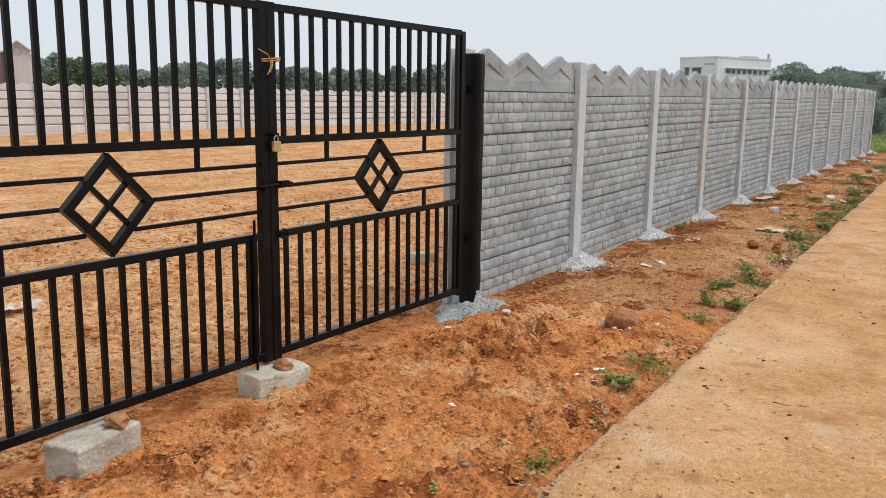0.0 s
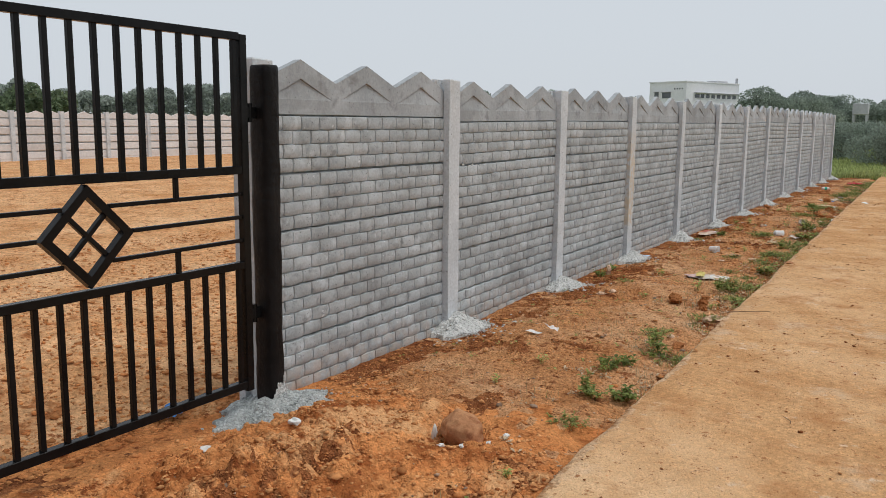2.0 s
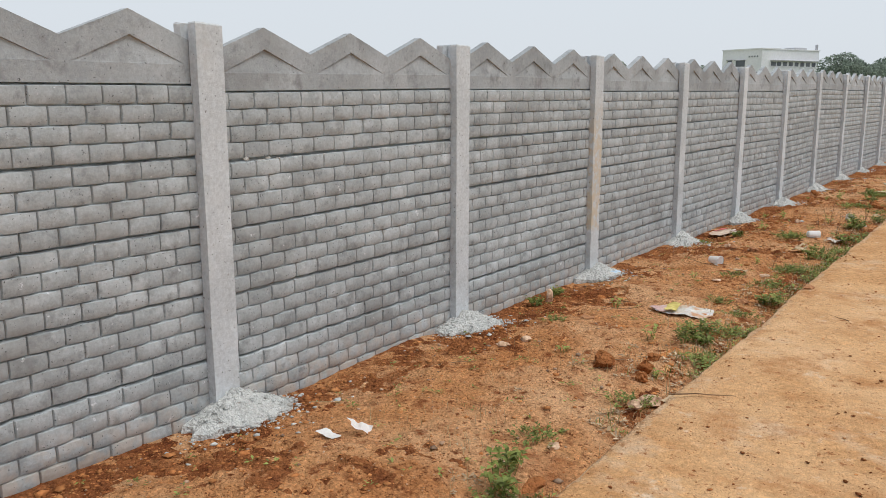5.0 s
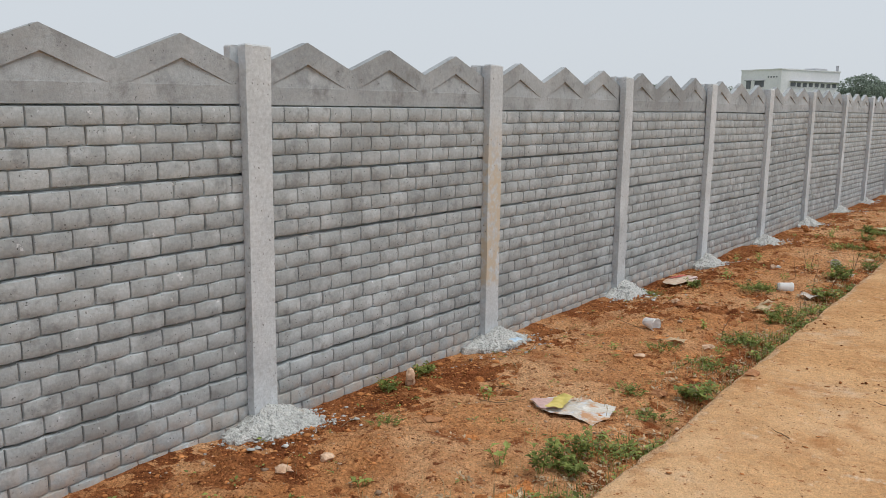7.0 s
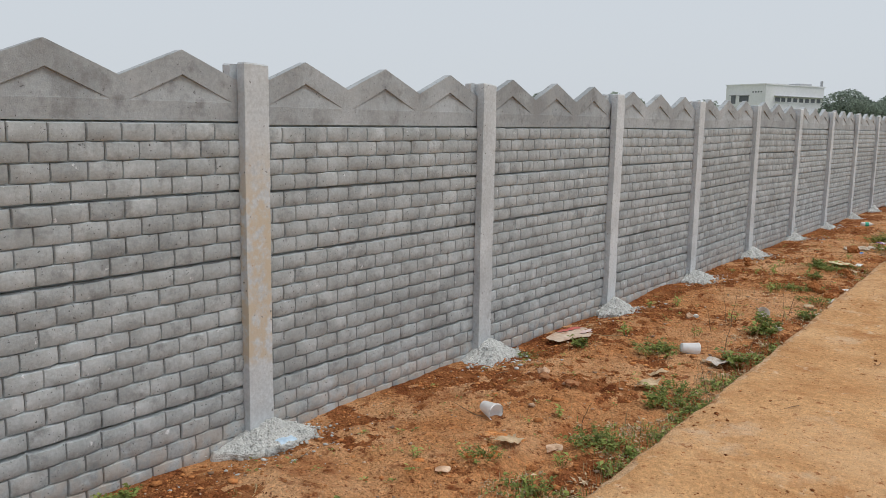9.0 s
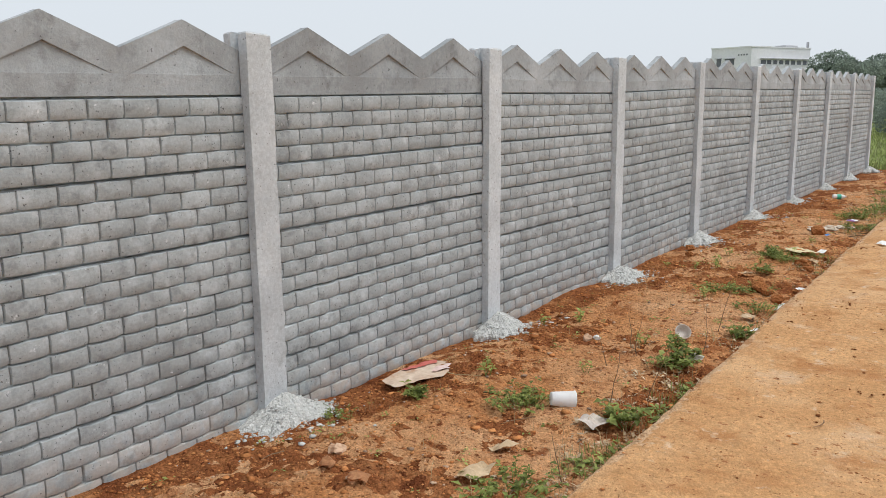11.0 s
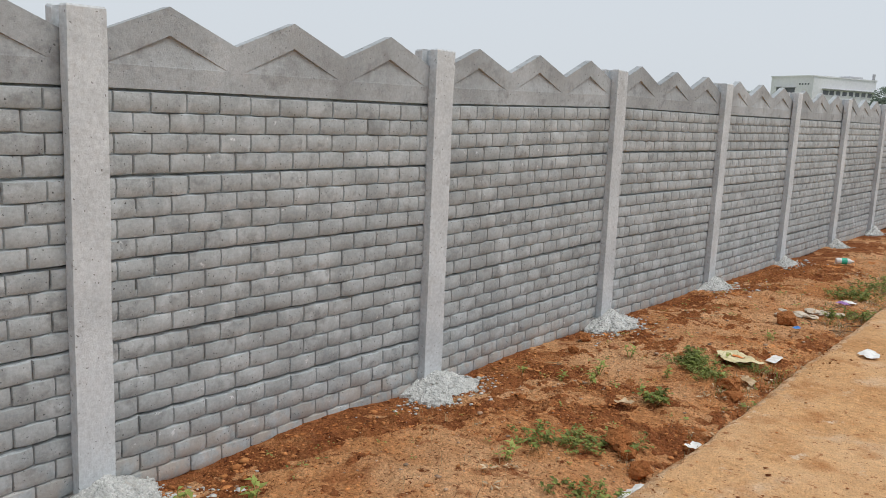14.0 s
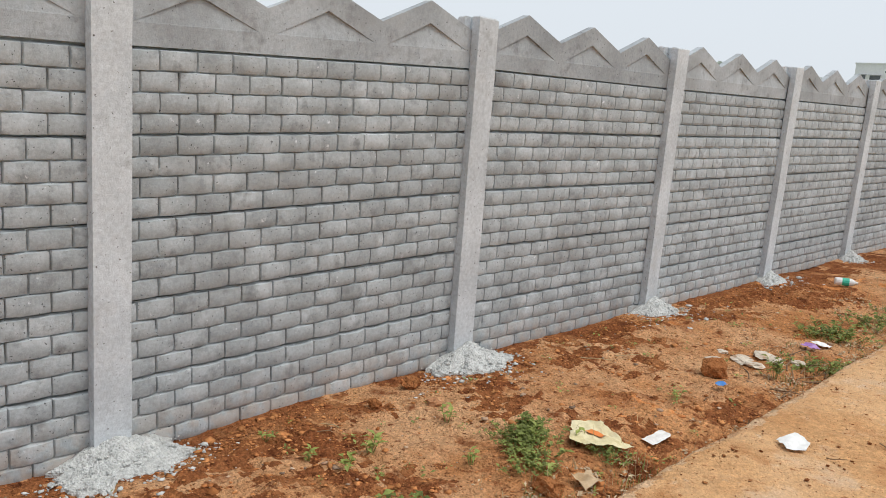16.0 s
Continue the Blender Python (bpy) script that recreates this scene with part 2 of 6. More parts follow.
BOULDER = material("red_boulder", (0.34, 0.145, 0.066), (0.52, 0.265, 0.130), 7.0, 45.0, 0.7, 0.95, 0.9, 40.0, patches=[((0.27, 0.10, 0.045), 12.0, 0.56, 0.66)])
PEBBLE = material("pebble", (0.30, 0.17, 0.10), (0.58, 0.42, 0.30), 20.0, 60.0, 0.3, 0.9, 0.2, 80.0, spread=0.45, island=True)
CHIP = material("cement_chip", (0.50, 0.50, 0.48), (0.70, 0.69, 0.66), 20.0, 60.0, 0.3, 0.95, 0.2, 80.0, spread=0.2, island=True)
WHITE_CUP = leafy("white_plastic", (0.92, 0.92, 0.92), (0.95, 0.95, 0.95), 20.0, 0.35, 0.4)
PAPER = material("white_paper", (0.72, 0.71, 0.68), (0.82, 0.81, 0.79), 12.0, 40.0, 0.2, 0.8, 0.0)
SACK = material("dirty_white_sack", (0.56, 0.50, 0.42), (0.74, 0.71, 0.66), 9.0, 60.0, 0.5, 0.8, 0.3, 80.0, patches=[((0.56, 0.31, 0.17), 7.0, 0.50, 0.58), ((0.62, 0.64, 0.68), 12.0, 0.55, 0.63)])
CLEAR_FILM = material("dusty_clear_plastic", (0.50, 0.42, 0.35), (0.68, 0.61, 0.55), 14.0, 50.0, 0.4, 0.3, 0.0, spec=0.5)
SACK_PINK = material("faded_pink_print", (0.55, 0.36, 0.33), (0.66, 0.48, 0.44), 9.0, 60.0, 0.4, 0.8, 0.0)
YELLOW = material("yellow_pouch", (0.52, 0.41, 0.10), (0.66, 0.55, 0.18), 12.0, 50.0, 0.3, 0.5, 0.0)
CARD = material("faded_printed_card", (0.52, 0.37, 0.27), (0.70, 0.58, 0.47), 7.0, 60.0, 0.3, 0.8, 0.0, patches=[((0.40, 0.19, 0.10), 9.0, 0.55, 0.68)])
CARD_RED = material("red_print", (0.48, 0.10, 0.08), (0.60, 0.20, 0.16), 9.0, 50.0, 0.3, 0.7, 0.0)
CARD_PINK = material("pale_pink_print", (0.66, 0.46, 0.42), (0.78, 0.66, 0.62), 9.0, 50.0, 0.3, 0.7, 0.0)
CREAM = material("cream_wrapper", (0.62, 0.52, 0.28), (0.74, 0.66, 0.44), 9.0, 50.0, 0.3, 0.7, 0.0)
ORANGE = material("orange_print", (0.62, 0.16, 0.04), (0.72, 0.26, 0.07), 9.0, 50.0, 0.3, 0.7, 0.0)
RED = material("red_plastic", (0.62, 0.05, 0.06), (0.75, 0.10, 0.11), 9.0, 50.0, 0.3, 0.5, 0.0)
BLUE = material("blue_plastic", (0.05, 0.18, 0.50), (0.10, 0.28, 0.62), 9.0, 50.0, 0.3, 0.4, 0.0)
PALE_BLUE = material("pale_blue_film", (0.42, 0.58, 0.74), (0.60, 0.72, 0.82), 14.0, 50.0, 0.4, 0.5, 0.0)
GREEN_CAP = material("green_plastic", (0.05, 0.42, 0.28), (0.08, 0.55, 0.38), 9.0, 50.0, 0.3, 0.4, 0.0)
PURPLE = material("purple_foil", (0.30, 0.14, 0.40), (0.44, 0.26, 0.52), 20.0, 50.0, 0.3, 0.35, 0.0)
FILM = material("milky_plastic_film", (0.66, 0.62, 0.58), (0.80, 0.78, 0.75), 12.0, 50.0, 0.3, 0.3, 0.0)
TWIG = material("dry_twig", (0.17, 0.10, 0.055), (0.30, 0.19, 0.11), 20.0, 80.0, 0.4, 0.95, 0.0, spread=0.3, island=True)
STRAW = material("dry_straw", (0.42, 0.30, 0.15), (0.58, 0.44, 0.25), 20.0, 80.0, 0.4, 0.95, 0.0, spread=0.3, island=True)
DEAD_LEAF = material("dead_leaf", (0.40, 0.27, 0.15), (0.60, 0.46, 0.31), 12.0, 60.0, 0.4, 0.85, 0.0, spread=0.3, island=True)
LEAF = leafy("weed_leaf", (0.170, 0.210, 0.050), (0.295, 0.340, 0.100))
LEAF_PALE = leafy("young_leaf", (0.23, 0.28, 0.065), (0.36, 0.41, 0.130))
GRASS = leafy("grass_blade", (0.15, 0.22, 0.055), (0.27, 0.34, 0.10))
FIELD = leafy("field_grass", (0.25, 0.31, 0.10), (0.38, 0.43, 0.17), 0.4)
TREE_LEAF = leafy("tree_leaf", (0.105, 0.150, 0.085), (0.175, 0.225, 0.125), 0.25, 0.7, 0.45)
# distance haze is mixed into these two leaf colours: paler and greyer than foliage
HAZED_GROVE_LEAF = leafy("haze_paled_grove_leaf", (0.225, 0.275, 0.230), (0.295, 0.345, 0.285), 0.1, 0.8, 0.5)
HAZED_WOOD_LEAF = leafy("haze_paled_wood_leaf", (0.33, 0.375, 0.335), (0.41, 0.450, 0.395), 0.05, 0.8, 0.5)
BARK = material("bark", (0.12, 0.09, 0.07), (0.22, 0.18, 0.14), 6.0, 40.0, 0.5, 0.95, 0.4, 60.0)
WHITE_WALL = material("white_painted_wall", (0.76, 0.765, 0.785), (0.86, 0.86, 0.875), 0.15, 2.0, 0.2, 0.9, 0.0)
RUBBLE = material("broken_pale_concrete", (0.56, 0.47, 0.37), (0.74, 0.66, 0.55), 14.0, 60.0, 0.5, 0.95, 0.6, 80.0, patches=[((0.48, 0.26, 0.13), 9.0, 0.56, 0.68)])
GREY_TRIM = material("grey_weathered_trim", (0.36, 0.37, 0.39), (0.5, 0.5, 0.52), 0.3, 3.0, 0.3, 0.9, 0.0)
PINK_WALL = material("pale_pink_wall", (0.66, 0.52, 0.50), (0.78, 0.64, 0.62), 0.2, 3.0, 0.2, 0.9, 0.0)
DARK_GLASS = material("dark_window_glass", (0.11, 0.12, 0.14), (0.20, 0.21, 0.235), 0.4, 3.0, 0.2, 0.15, 0.0)
FIELD_SOIL = material("grassy_ground", (0.16, 0.185, 0.085), (0.27, 0.285, 0.135), 0.12, 3.0, 0.5, 1.0, 0.4, 9.0, spec=0.08, patches=[((0.33, 0.22, 0.13), 0.07, 0.55, 0.7)])


# ---- building helpers ----
def mesh_object(name, verts, faces, mats, parent=None, label="", index=None, smooth=False):
    me = bpy.data.meshes.new(name)
    me.from_pydata([tuple(v) for v in verts], [], [tuple(f) for f in faces])
    for m in (mats if isinstance(mats, (list, tuple)) else [mats]):
        me.materials.append(m)
    if index is not None:
        me.polygons.foreach_set("material_index", index)
    if smooth:
        me.polygons.foreach_set("use_smooth", [True] * len(me.polygons))
    me.update()
    ob = new(name, me)
    if parent:
        ob.parent = parent
    if label:
        ob["label"] = label
    return ob


def part(name, bm, mats, parent=None, label="", smooth=False):
    me = bpy.data.meshes.new(name)
    bmesh.ops.recalc_face_normals(bm, faces=bm.faces)
    bm.to_mesh(me)
    bm.free()
    for m in (mats if isinstance(mats, (list, tuple)) else [mats]):
        me.materials.append(m)
    if smooth:
        me.polygons.foreach_set("use_smooth", [True] * len(me.polygons))
    ob = new(name, me)
    if parent:
        ob.parent = parent
    if label:
        ob["label"] = label
    return ob


def thing(name, m, label, category, group="", kind=""):
    ob = new(name)
    ob.matrix_basis = m
    return tagged(ob, label, category, group, kind)


def box(bm, x0, x1, y0, y1, z0, z1, bevel=0.0, mat=0):
    vs = [bm.verts.new((x, y, z)) for x in (x0, x1) for y in (y0, y1) for z in (z0, z1)]
    fs = [bm.faces.new([vs[i] for i in f]) for f in ((0, 1, 3, 2), (4, 6, 7, 5), (0, 4, 5, 1), (2, 3, 7, 6), (0, 2, 6, 4), (1, 5, 7, 3))]
    for f in fs:
        f.material_index = mat
    if bevel:
        es = list({e for f in fs for e in f.edges})
        bmesh.ops.bevel(bm, geom=es, offset=bevel, segments=2, affect="EDGES", profile=0.5)


def tube(bm, a, b, r0, r1=None, sides=6, mat=0):
    """A round bar from a to b."""
    a, b = Vector(a), Vector(b)
    r1 = r0 if r1 is None else r1
    q = (b - a).to_track_quat("Z", "Y")
    rings = []
    for p, r in ((a, r0), (b, r1)):
        rings.append([bm.verts.new(p + q @ Vector((r * math.cos(2 * math.pi * i / sides), r * math.sin(2 * math.pi * i / sides), 0))) for i in range(sides)])
    for i in range(sides):
        bm.faces.new((rings[0][i], rings[0][(i + 1) % sides], rings[1][(i + 1) % sides], rings[1][i])).material_index = mat
    bm.faces.new(rings[0][::-1]).material_index = mat
    bm.faces.new(rings[1]).material_index = mat


def square_bar(bm, a, b, w, d):
    """A square tube from a to b; w across in the gate's plane, d along x."""
    a, b = Vector(a), Vector(b)
    u = (b - a).normalized()
    n = Vector((1, 0, 0))
    s = u.cross(n).normalized()
    vs = [bm.verts.new(p + s * (i * w / 2) + n * (j * d / 2)) for p in (a, b) for i, j in ((-1, -1), (1, -1), (1, 1), (-1, 1))]
    for f in ((0, 1, 2, 3), (7, 6, 5, 4), (0, 4, 5, 1), (1, 5, 6, 2), (2, 6, 7, 3), (3, 7, 4, 0)):
        bm.faces.new([vs[i] for i in f])


def lump(bm, centre, size, seed, detail=2, rough=0.18, mat=0, flat=0.0):
    """An uneven stone."""
    made = bmesh.ops.create_icosphere(bm, subdivisions=detail, radius=1.0)
    off = Vector((seed * 7.13, seed * 3.71, seed * 1.93))
    for v in made["verts"]:
        d = 1 + rough * 2 * noise.noise(v.co * 1.3 + off) + rough * noise.noise(v.co * 3.1 + off)
        co = v.co * d
        if co.z < -flat and flat:
            co.z = -flat
        v.co = Vector((co.x * size[0], co.y * size[1], co.z * size[2])) + Vector(centre)
    for v in made["verts"]:
        for f in v.link_faces:
            f.material_index = mat


def smoothstep(a, b, x):
    t = np.clip((x - a) / (b - a), 0, 1)
    return t * t * (3 - 2 * t)


# value noise on a lattice, for ground relief
def lattice_noise(x, y, cell, seed):
    x, y = np.asarray(x, float) / cell, np.asarray(y, float) / cell
    xi, yi = np.floor(x).astype(np.int64), np.floor(y).astype(np.int64)
    fx, fy = x - xi, y - yi
    fx, fy = fx * fx * (3 - 2 * fx), fy * fy * (3 - 2 * fy)

    def h(i, j):
        k = (i * 374761393 + j * 668265263 + seed * 1274126177) & 0xFFFFFFFF
        k = ((k ^ (k >> 13)) * 1103515245) & 0xFFFFFFFF
        return ((k ^ (k >> 16)) & 0xFFFF) / 65535.0
    return (h(xi, yi) * (1 - fx) + h(xi + 1, yi) * fx) * (1 - fy) + (h(xi, yi + 1) * (1 - fx) + h(xi + 1, yi + 1) * fx) * fy - 0.5


ROAD_Z = 0.07


def road_edge_x(y):
    y = np.asarray(y, float)
    return (1.945 - 0.0245 * y + 0.020 * lattice_noise(y, y * 0, 1.7, 3) + 0.016 * lattice_noise(y, y * 0, 0.37, 4)
            + 0.012 * lattice_noise(y, y * 0, 0.10, 5))


def clod_relief(x, y, cell, seed, share):
    """Rounded clods on a jittered lattice, 0 to 1 high."""
    x, y = np.asarray(x, float) / cell, np.asarray(y, float) / cell
    xi, yi = np.floor(x).astype(np.int64), np.floor(y).astype(np.int64)

    def h(i, j, k):
        q = (i * 374761393 + j * 668265263 + (seed + k) * 1274126177) & 0xFFFFFFFF
        q = ((q ^ (q >> 13)) * 1103515245) & 0xFFFFFFFF
        return ((q ^ (q >> 16)) & 0xFFFF) / 65535.0
    top = np.zeros_like(x)
    for di in (-1, 0, 1):
        for dj in (-1, 0, 1):
            i, j = xi + di, yi + dj
            cx, cy = i + h(i, j, 1), j + h(i, j, 2)
            rad = 0.35 + 0.55 * h(i, j, 3)
            a = 3.14 * h(i, j, 4)
            u, w = (x - cx) * np.cos(a) + (y - cy) * np.sin(a), ((y - cy) * np.cos(a) - (x - cx) * np.sin(a)) * 1.5
            dome = np.sqrt(np.clip(1 - (u * u + w * w) / rad ** 2, 0, 1)) * rad * (h(i, j, 5) < share)
            top = np.maximum(top, dome)
    return top


def loose_soil(x, y):
    """How far the ground is freshly dug, dark and crumbly."""
    wobble = 0.9 * lattice_noise(x, y, 0.55, 61) + 0.55 * lattice_noise(x, y, 0.17, 62) + 0.45 * lattice_noise(x, y, 0.05, 63)
    dug = (0.40 - 0.18 * smoothstep(12.6, 13.8, y)) * smoothstep(8.5, 11.0, y) * smoothstep(1.35, 0.55, x) + 0.46 * smoothstep(0.95, 0.12, x) * smoothstep(0.3, 1.0, y) * smoothstep(9.5, 8.5, y) + 0.34 * smoothstep(0.75, 0.1, x) * smoothstep(8.5, 9.5, y)
    dug = dug + 0.80 * np.exp(-(((x - 0.98) / 0.22) ** 2 + ((y + 0.52) / 0.40) ** 2)) + 0.5 * np.exp(-(((x - 0.75) / 0.5) ** 2 + ((y - 7.9) / 0.35) ** 2))
    dug = dug + 0.75 * np.exp(-(((x - 0.50) / 0.30) ** 2 + ((y + 3.12) / 0.24) ** 2)) + 0.5 * np.exp(-(((x - 0.25) / 0.3) ** 2 + ((y + 3.75) / 0.3) ** 2))
    edge = 1.945 - 0.0245 * y
    dug = dug + 0.27 * smoothstep(edge - 0.42, edge - 0.12, x) + 0.4 * np.exp(-(((x - 1.12) / 0.2) ** 2 + ((y - 0.25) / 0.3) ** 2))
    return dug + wobble - 0.12


def ground_z(x, y):
    """Height of the soil."""
    x, y = np.asarray(x, float), np.asarray(y, float)
    z = -0.065 + 0.065 * smoothstep(0.0, 0.75, x)
    z = z + 0.03 * smoothstep(12.5, 15.0, y) * smoothstep(0.8, 0.2, x)
    edge = 1.945 - 0.0245 * y
    z = z - 0.035 * smoothstep(edge - 0.35, edge - 0.05, x) * (y < 60)
    near = smoothstep(60.0, 30.0, np.abs(y - 8)) * smoothstep(30, 12, np.abs(x))
    z = z + near * (0.05 * lattice_noise(x, y, 0.9, 11) + 0.030 * lattice_noise(x, y, 0.33, 12))
    near = near * (0.12 + 0.88 * smoothstep(0.0, 0.45, np.abs(x)))
    tread = 1 + 0.9 * smoothstep(0.8, -0.6, y)
    z = z + near * tread * (0.024 * lattice_noise(x, y, 0.13, 13) + 0.016 * np.abs(lattice_noise(x, y, 0.062, 14)) + 0.010 * lattice_noise(x, y, 0.035, 15))
    if x.size > 1:
        x, y = np.broadcast_arrays(x, y)
        close = (np.abs(y - 7) < 12.5) & (x > -2.5) & (x < 2.1)
        u, w = x[close], y[close]
        dug = np.clip(0.45 + 1.4 * (loose_soil(u, w) - 0.1), 0.12, 1.3)
        churn = smoothstep(0.3, -1.0, w) * np.clip(0.85 + 1.5 * lattice_noise(u, w, 0.5, 64), 0.15, 1.3)
        clear = smoothstep(0.03, 0.30, u)
        z[close] += clear * ((0.024 * dug + 0.030 * churn) * clod_relief(u, w, 0.058, 71, 0.65) + (0.036 * churn + 0.016 * dug) * clod_relief(u + 0.3, w, 0.105, 81, 0.50) - 0.012 * churn - 0.008 * dug)
    # spoil heap before the gate post, scooped hollows beside it
    z = z + 0.12 * np.exp(-(((x - 0.80) / 0.40) ** 2 + ((y + 0.85) / 0.50) ** 2))
    z = z + 0.07 * np.exp(-(((x - 0.62) / 0.25) ** 2 + ((y + 0.25) / 0.30) ** 2))
    z = z + 0.07 * np.exp(-(((x - 1.02) / 0.12) ** 2 + ((y - 0.16) / 0.22) ** 2))
    z = z - 0.095 * np.exp(-(((x - 1.22) / 0.15) ** 2 + ((y - 0.02) / 0.17) ** 2))
    z = z - 0.05 * np.exp(-(((x - 1.33) / 0.13) ** 2 + ((y + 2.22) / 0.11) ** 2))
    z = z - 0.04 * np.exp(-(((x - 1.62) / 0.15) ** 2 + ((y + 2.05) / 0.08) ** 2))
    z = z - 0.03 * np.exp(-(((x - 0.63) / 0.12) ** 2 + ((y - 5.3) / 0.1) ** 2))
    z = z - 0.045 * np.exp(-((x - 1.27 - 0.05 * np.sin(y * 3)) / 0.09) ** 2) * smoothstep(6.2, 6.8, y) * smoothstep(8.3, 7.6, y)
    z = z + 0.05 * np.exp(-(((x - 0.35) / 0.3) ** 2 + ((y - 9.9) / 0.5) ** 2))
    z = z + 0.02 * np.exp(-(((x - 0.75) / 0.4) ** 2 + ((y - 16.9) / 0.5) ** 2))
    return z


def on_ground(x, y):
    return float(ground_z(np.array([x, x]), np.array([y, y]))[0])


# ---- ground ----
def stretch_axis(dense, far_low, far_high, step):
    low = [dense[0]]
    s = step
    while low[-1] > far_low:
        s *= 1.35
        low.append(low[-1] - s)
    high = [dense[-1]]
    s = step
    while high[-1] < far_high:
        s *= 1.35
        high.append(high[-1] + s)
    return np.array(low[:0:-1] + list(dense) + high[1:])


def grid_mesh(name, X, Y, Z, mats, index=None, smooth=True):
    ny, nx = X.shape
    co = np.stack([X, Y, Z], -1).reshape(-1, 3)
    i = (np.arange(ny - 1)[:, None] * nx + np.arange(nx - 1)[None, :]).ravel()
    quads = np.stack([i, i + 1, i + 1 + nx, i + nx], -1)
    me = bpy.data.meshes.new(name)
    me.vertices.add(len(co))
    me.vertices.foreach_set("co", co.ravel())
    me.loops.add(quads.size)
    me.loops.foreach_set("vertex_index", quads.ravel())
    me.polygons.add(len(quads))
    me.polygons.foreach_set("loop_start", np.arange(0, quads.size, 4))
    for m in mats:
        me.materials.append(m)
    if index is not None:
        me.polygons.foreach_set("material_index", index)
    if smooth:
        me.polygons.foreach_set("use_smooth", np.ones(len(quads), bool))
    me.update(calc_edges=True)
    me.validate()
    return new(name, me)


gx = stretch_axis(np.concatenate([np.arange(-3.2, -0.2, 0.045), np.arange(-0.2, 2.08, 0.0125)]), -2500, 2500, 0.06)
gy = stretch_axis(np.concatenate([np.arange(-4.6, 13.0, 0.014), np.arange(13.0, 19.0, 0.022), np.arange(19.0, 30.0, 0.08)]), -2500, 2500, 0.08)
GX, GY = np.meshgrid(gx, gy)
GZ = ground_z(GX, GY)
under = GX > road_edge_x(GY) + 0.10
GZ = np.where(under & (GX < 9) & (np.abs(GY) < 120), -0.12, GZ)
mid_x, mid_y = (GX[:-1, :-1] + GX[1:, 1:]) / 2, (GY[:-1, :-1] + GY[1:, 1:]) / 2
wild = (mid_y > 25.9 + 1.2 * lattice_noise(mid_x, mid_y, 1.1, 31)) & (mid_x < 1.6 + 3 * lattice_noise(mid_x, mid_y, 4.0, 32)) & (mid_x > -13) | (mid_y > 85) | (mid_x < -60) | (mid_x > 12 + 6 * lattice_noise(mid_x, mid_y, 5.0, 34))
kinds = np.where(wild, 1, np.where(mid_x < -0.45 + 0.5 * lattice_noise(mid_x, mid_y, 0.6, 33), 2, 0))


front = smoothstep(1.2, -0.4, mid_y) + 0.9 * lattice_noise(mid_x, mid_y, 0.5, 65) + 0.5 * lattice_noise(mid_x, mid_y, 0.08, 66)
kinds = np.where((kinds == 0) & (front > 0.5) & (mid_x < 2.2), 4, kinds)
beyond = mid_x > 2.2
kinds = np.where(((kinds == 0) | (kinds == 4)) & ~beyond & (loose_soil(mid_x, mid_y) > np.where(kinds == 4, 0.42, 0.27)), 3, kinds)
ground = grid_mesh("ground", GX, GY, GZ, [SOIL, FIELD_SOIL, YARD_SOIL, LOOSE, TREAD], kinds.ravel().astype(np.int32))
tagged(ground, "rough reddish-orange laterite soil, dry and cloddy", "ground", kind="structure")

# road: a slab with a broken edge
ry = np.concatenate([np.arange(-40, -4, 1.0), np.arange(-4, 20, 0.02), np.arange(20, 70, 0.4)])
rs = np.concatenate([[0.0, 0.0, 0.010], np.arange(0.022, 0.20, 0.014), np.arange(0.21, 1.2, 0.04), np.arange(1.2, 5.6, 0.2), [5.6]])
RS, RY = np.meshgrid(rs, ry)
RX = road_edge_x(RY) + RS
RZ = ROAD_Z + 0.020 * lattice_noise(RX, RY, 1.1, 21) + 0.012 * lattice_noise(RX, RY, 0.25, 22) + 0.008 * lattice_noise(RX, RY, 0.08, 23)
RZ = RZ - 0.018 * np.exp(-RS / 0.05)
RZ[:, 0] = -0.14
RX[:, 0] += 0.01
which = np.zeros((len(ry) - 1, len(rs) - 1), int)
which[:, :2] = 1
rim = 0.018 + 0.06 * lattice_noise(RY, RS, 0.30, 24) + 0.05 * lattice_noise(RX, RY, 0.05, 25)
which = np.where((RS < rim)[:-1, :-1], 1, which).astype(np.int32)
road = grid_mesh("road", RX, RY, RZ, [ROAD, ROAD_EDGE], which.ravel())
tagged(road, "concrete road dusted with sandy orange soil, broken edge", "road", kind="structure")

# ---- compound wall: posts, panels, copings ----
POSTS = 13
POST_Y = [2.068 + (k - 1) * 2.093 for k in range(POSTS)]
POST_Y[0] = -0.022
POST_TOP = [1.918, 1.907, 1.905, 1.91, 1.915, 1.927, 1.932, 1.952, 1.962, 1.965, 1.965, 1.965, 1.965]
# height of the brick panels' top at both ends of each bay
BAY_TOP = [(1.612, 1.617), (1.584, 1.611), (1.607, 1.618), (1.604, 1.616), (1.610, 1.625), (1.625, 1.624), (1.630, 1.668),
           (1.675, 1.664), (1.666, 1.668), (1.668, 1.668), (1.668, 1.668), (1.668, 1.668)]
# courses of each bay's five panels from the top: A begins with a whole brick, B with a half
COURSES = ["AABBA", "BBBAB", "AABBA", "AAABA", "BBBAA", "BBBBA", "ABBBA", "BBBBB", "ABBAB", "BBABA", "ABBBA", "BABBA"]
PANEL_H, PITCH, ROW = 0.343, 0.1658, 0.0837
rng = random.Random(5)

wall = thing("wall_east", Matrix(), "grey precast concrete compound wall of brick-pattern panels between posts, zigzag coping", "wall", kind="structure")


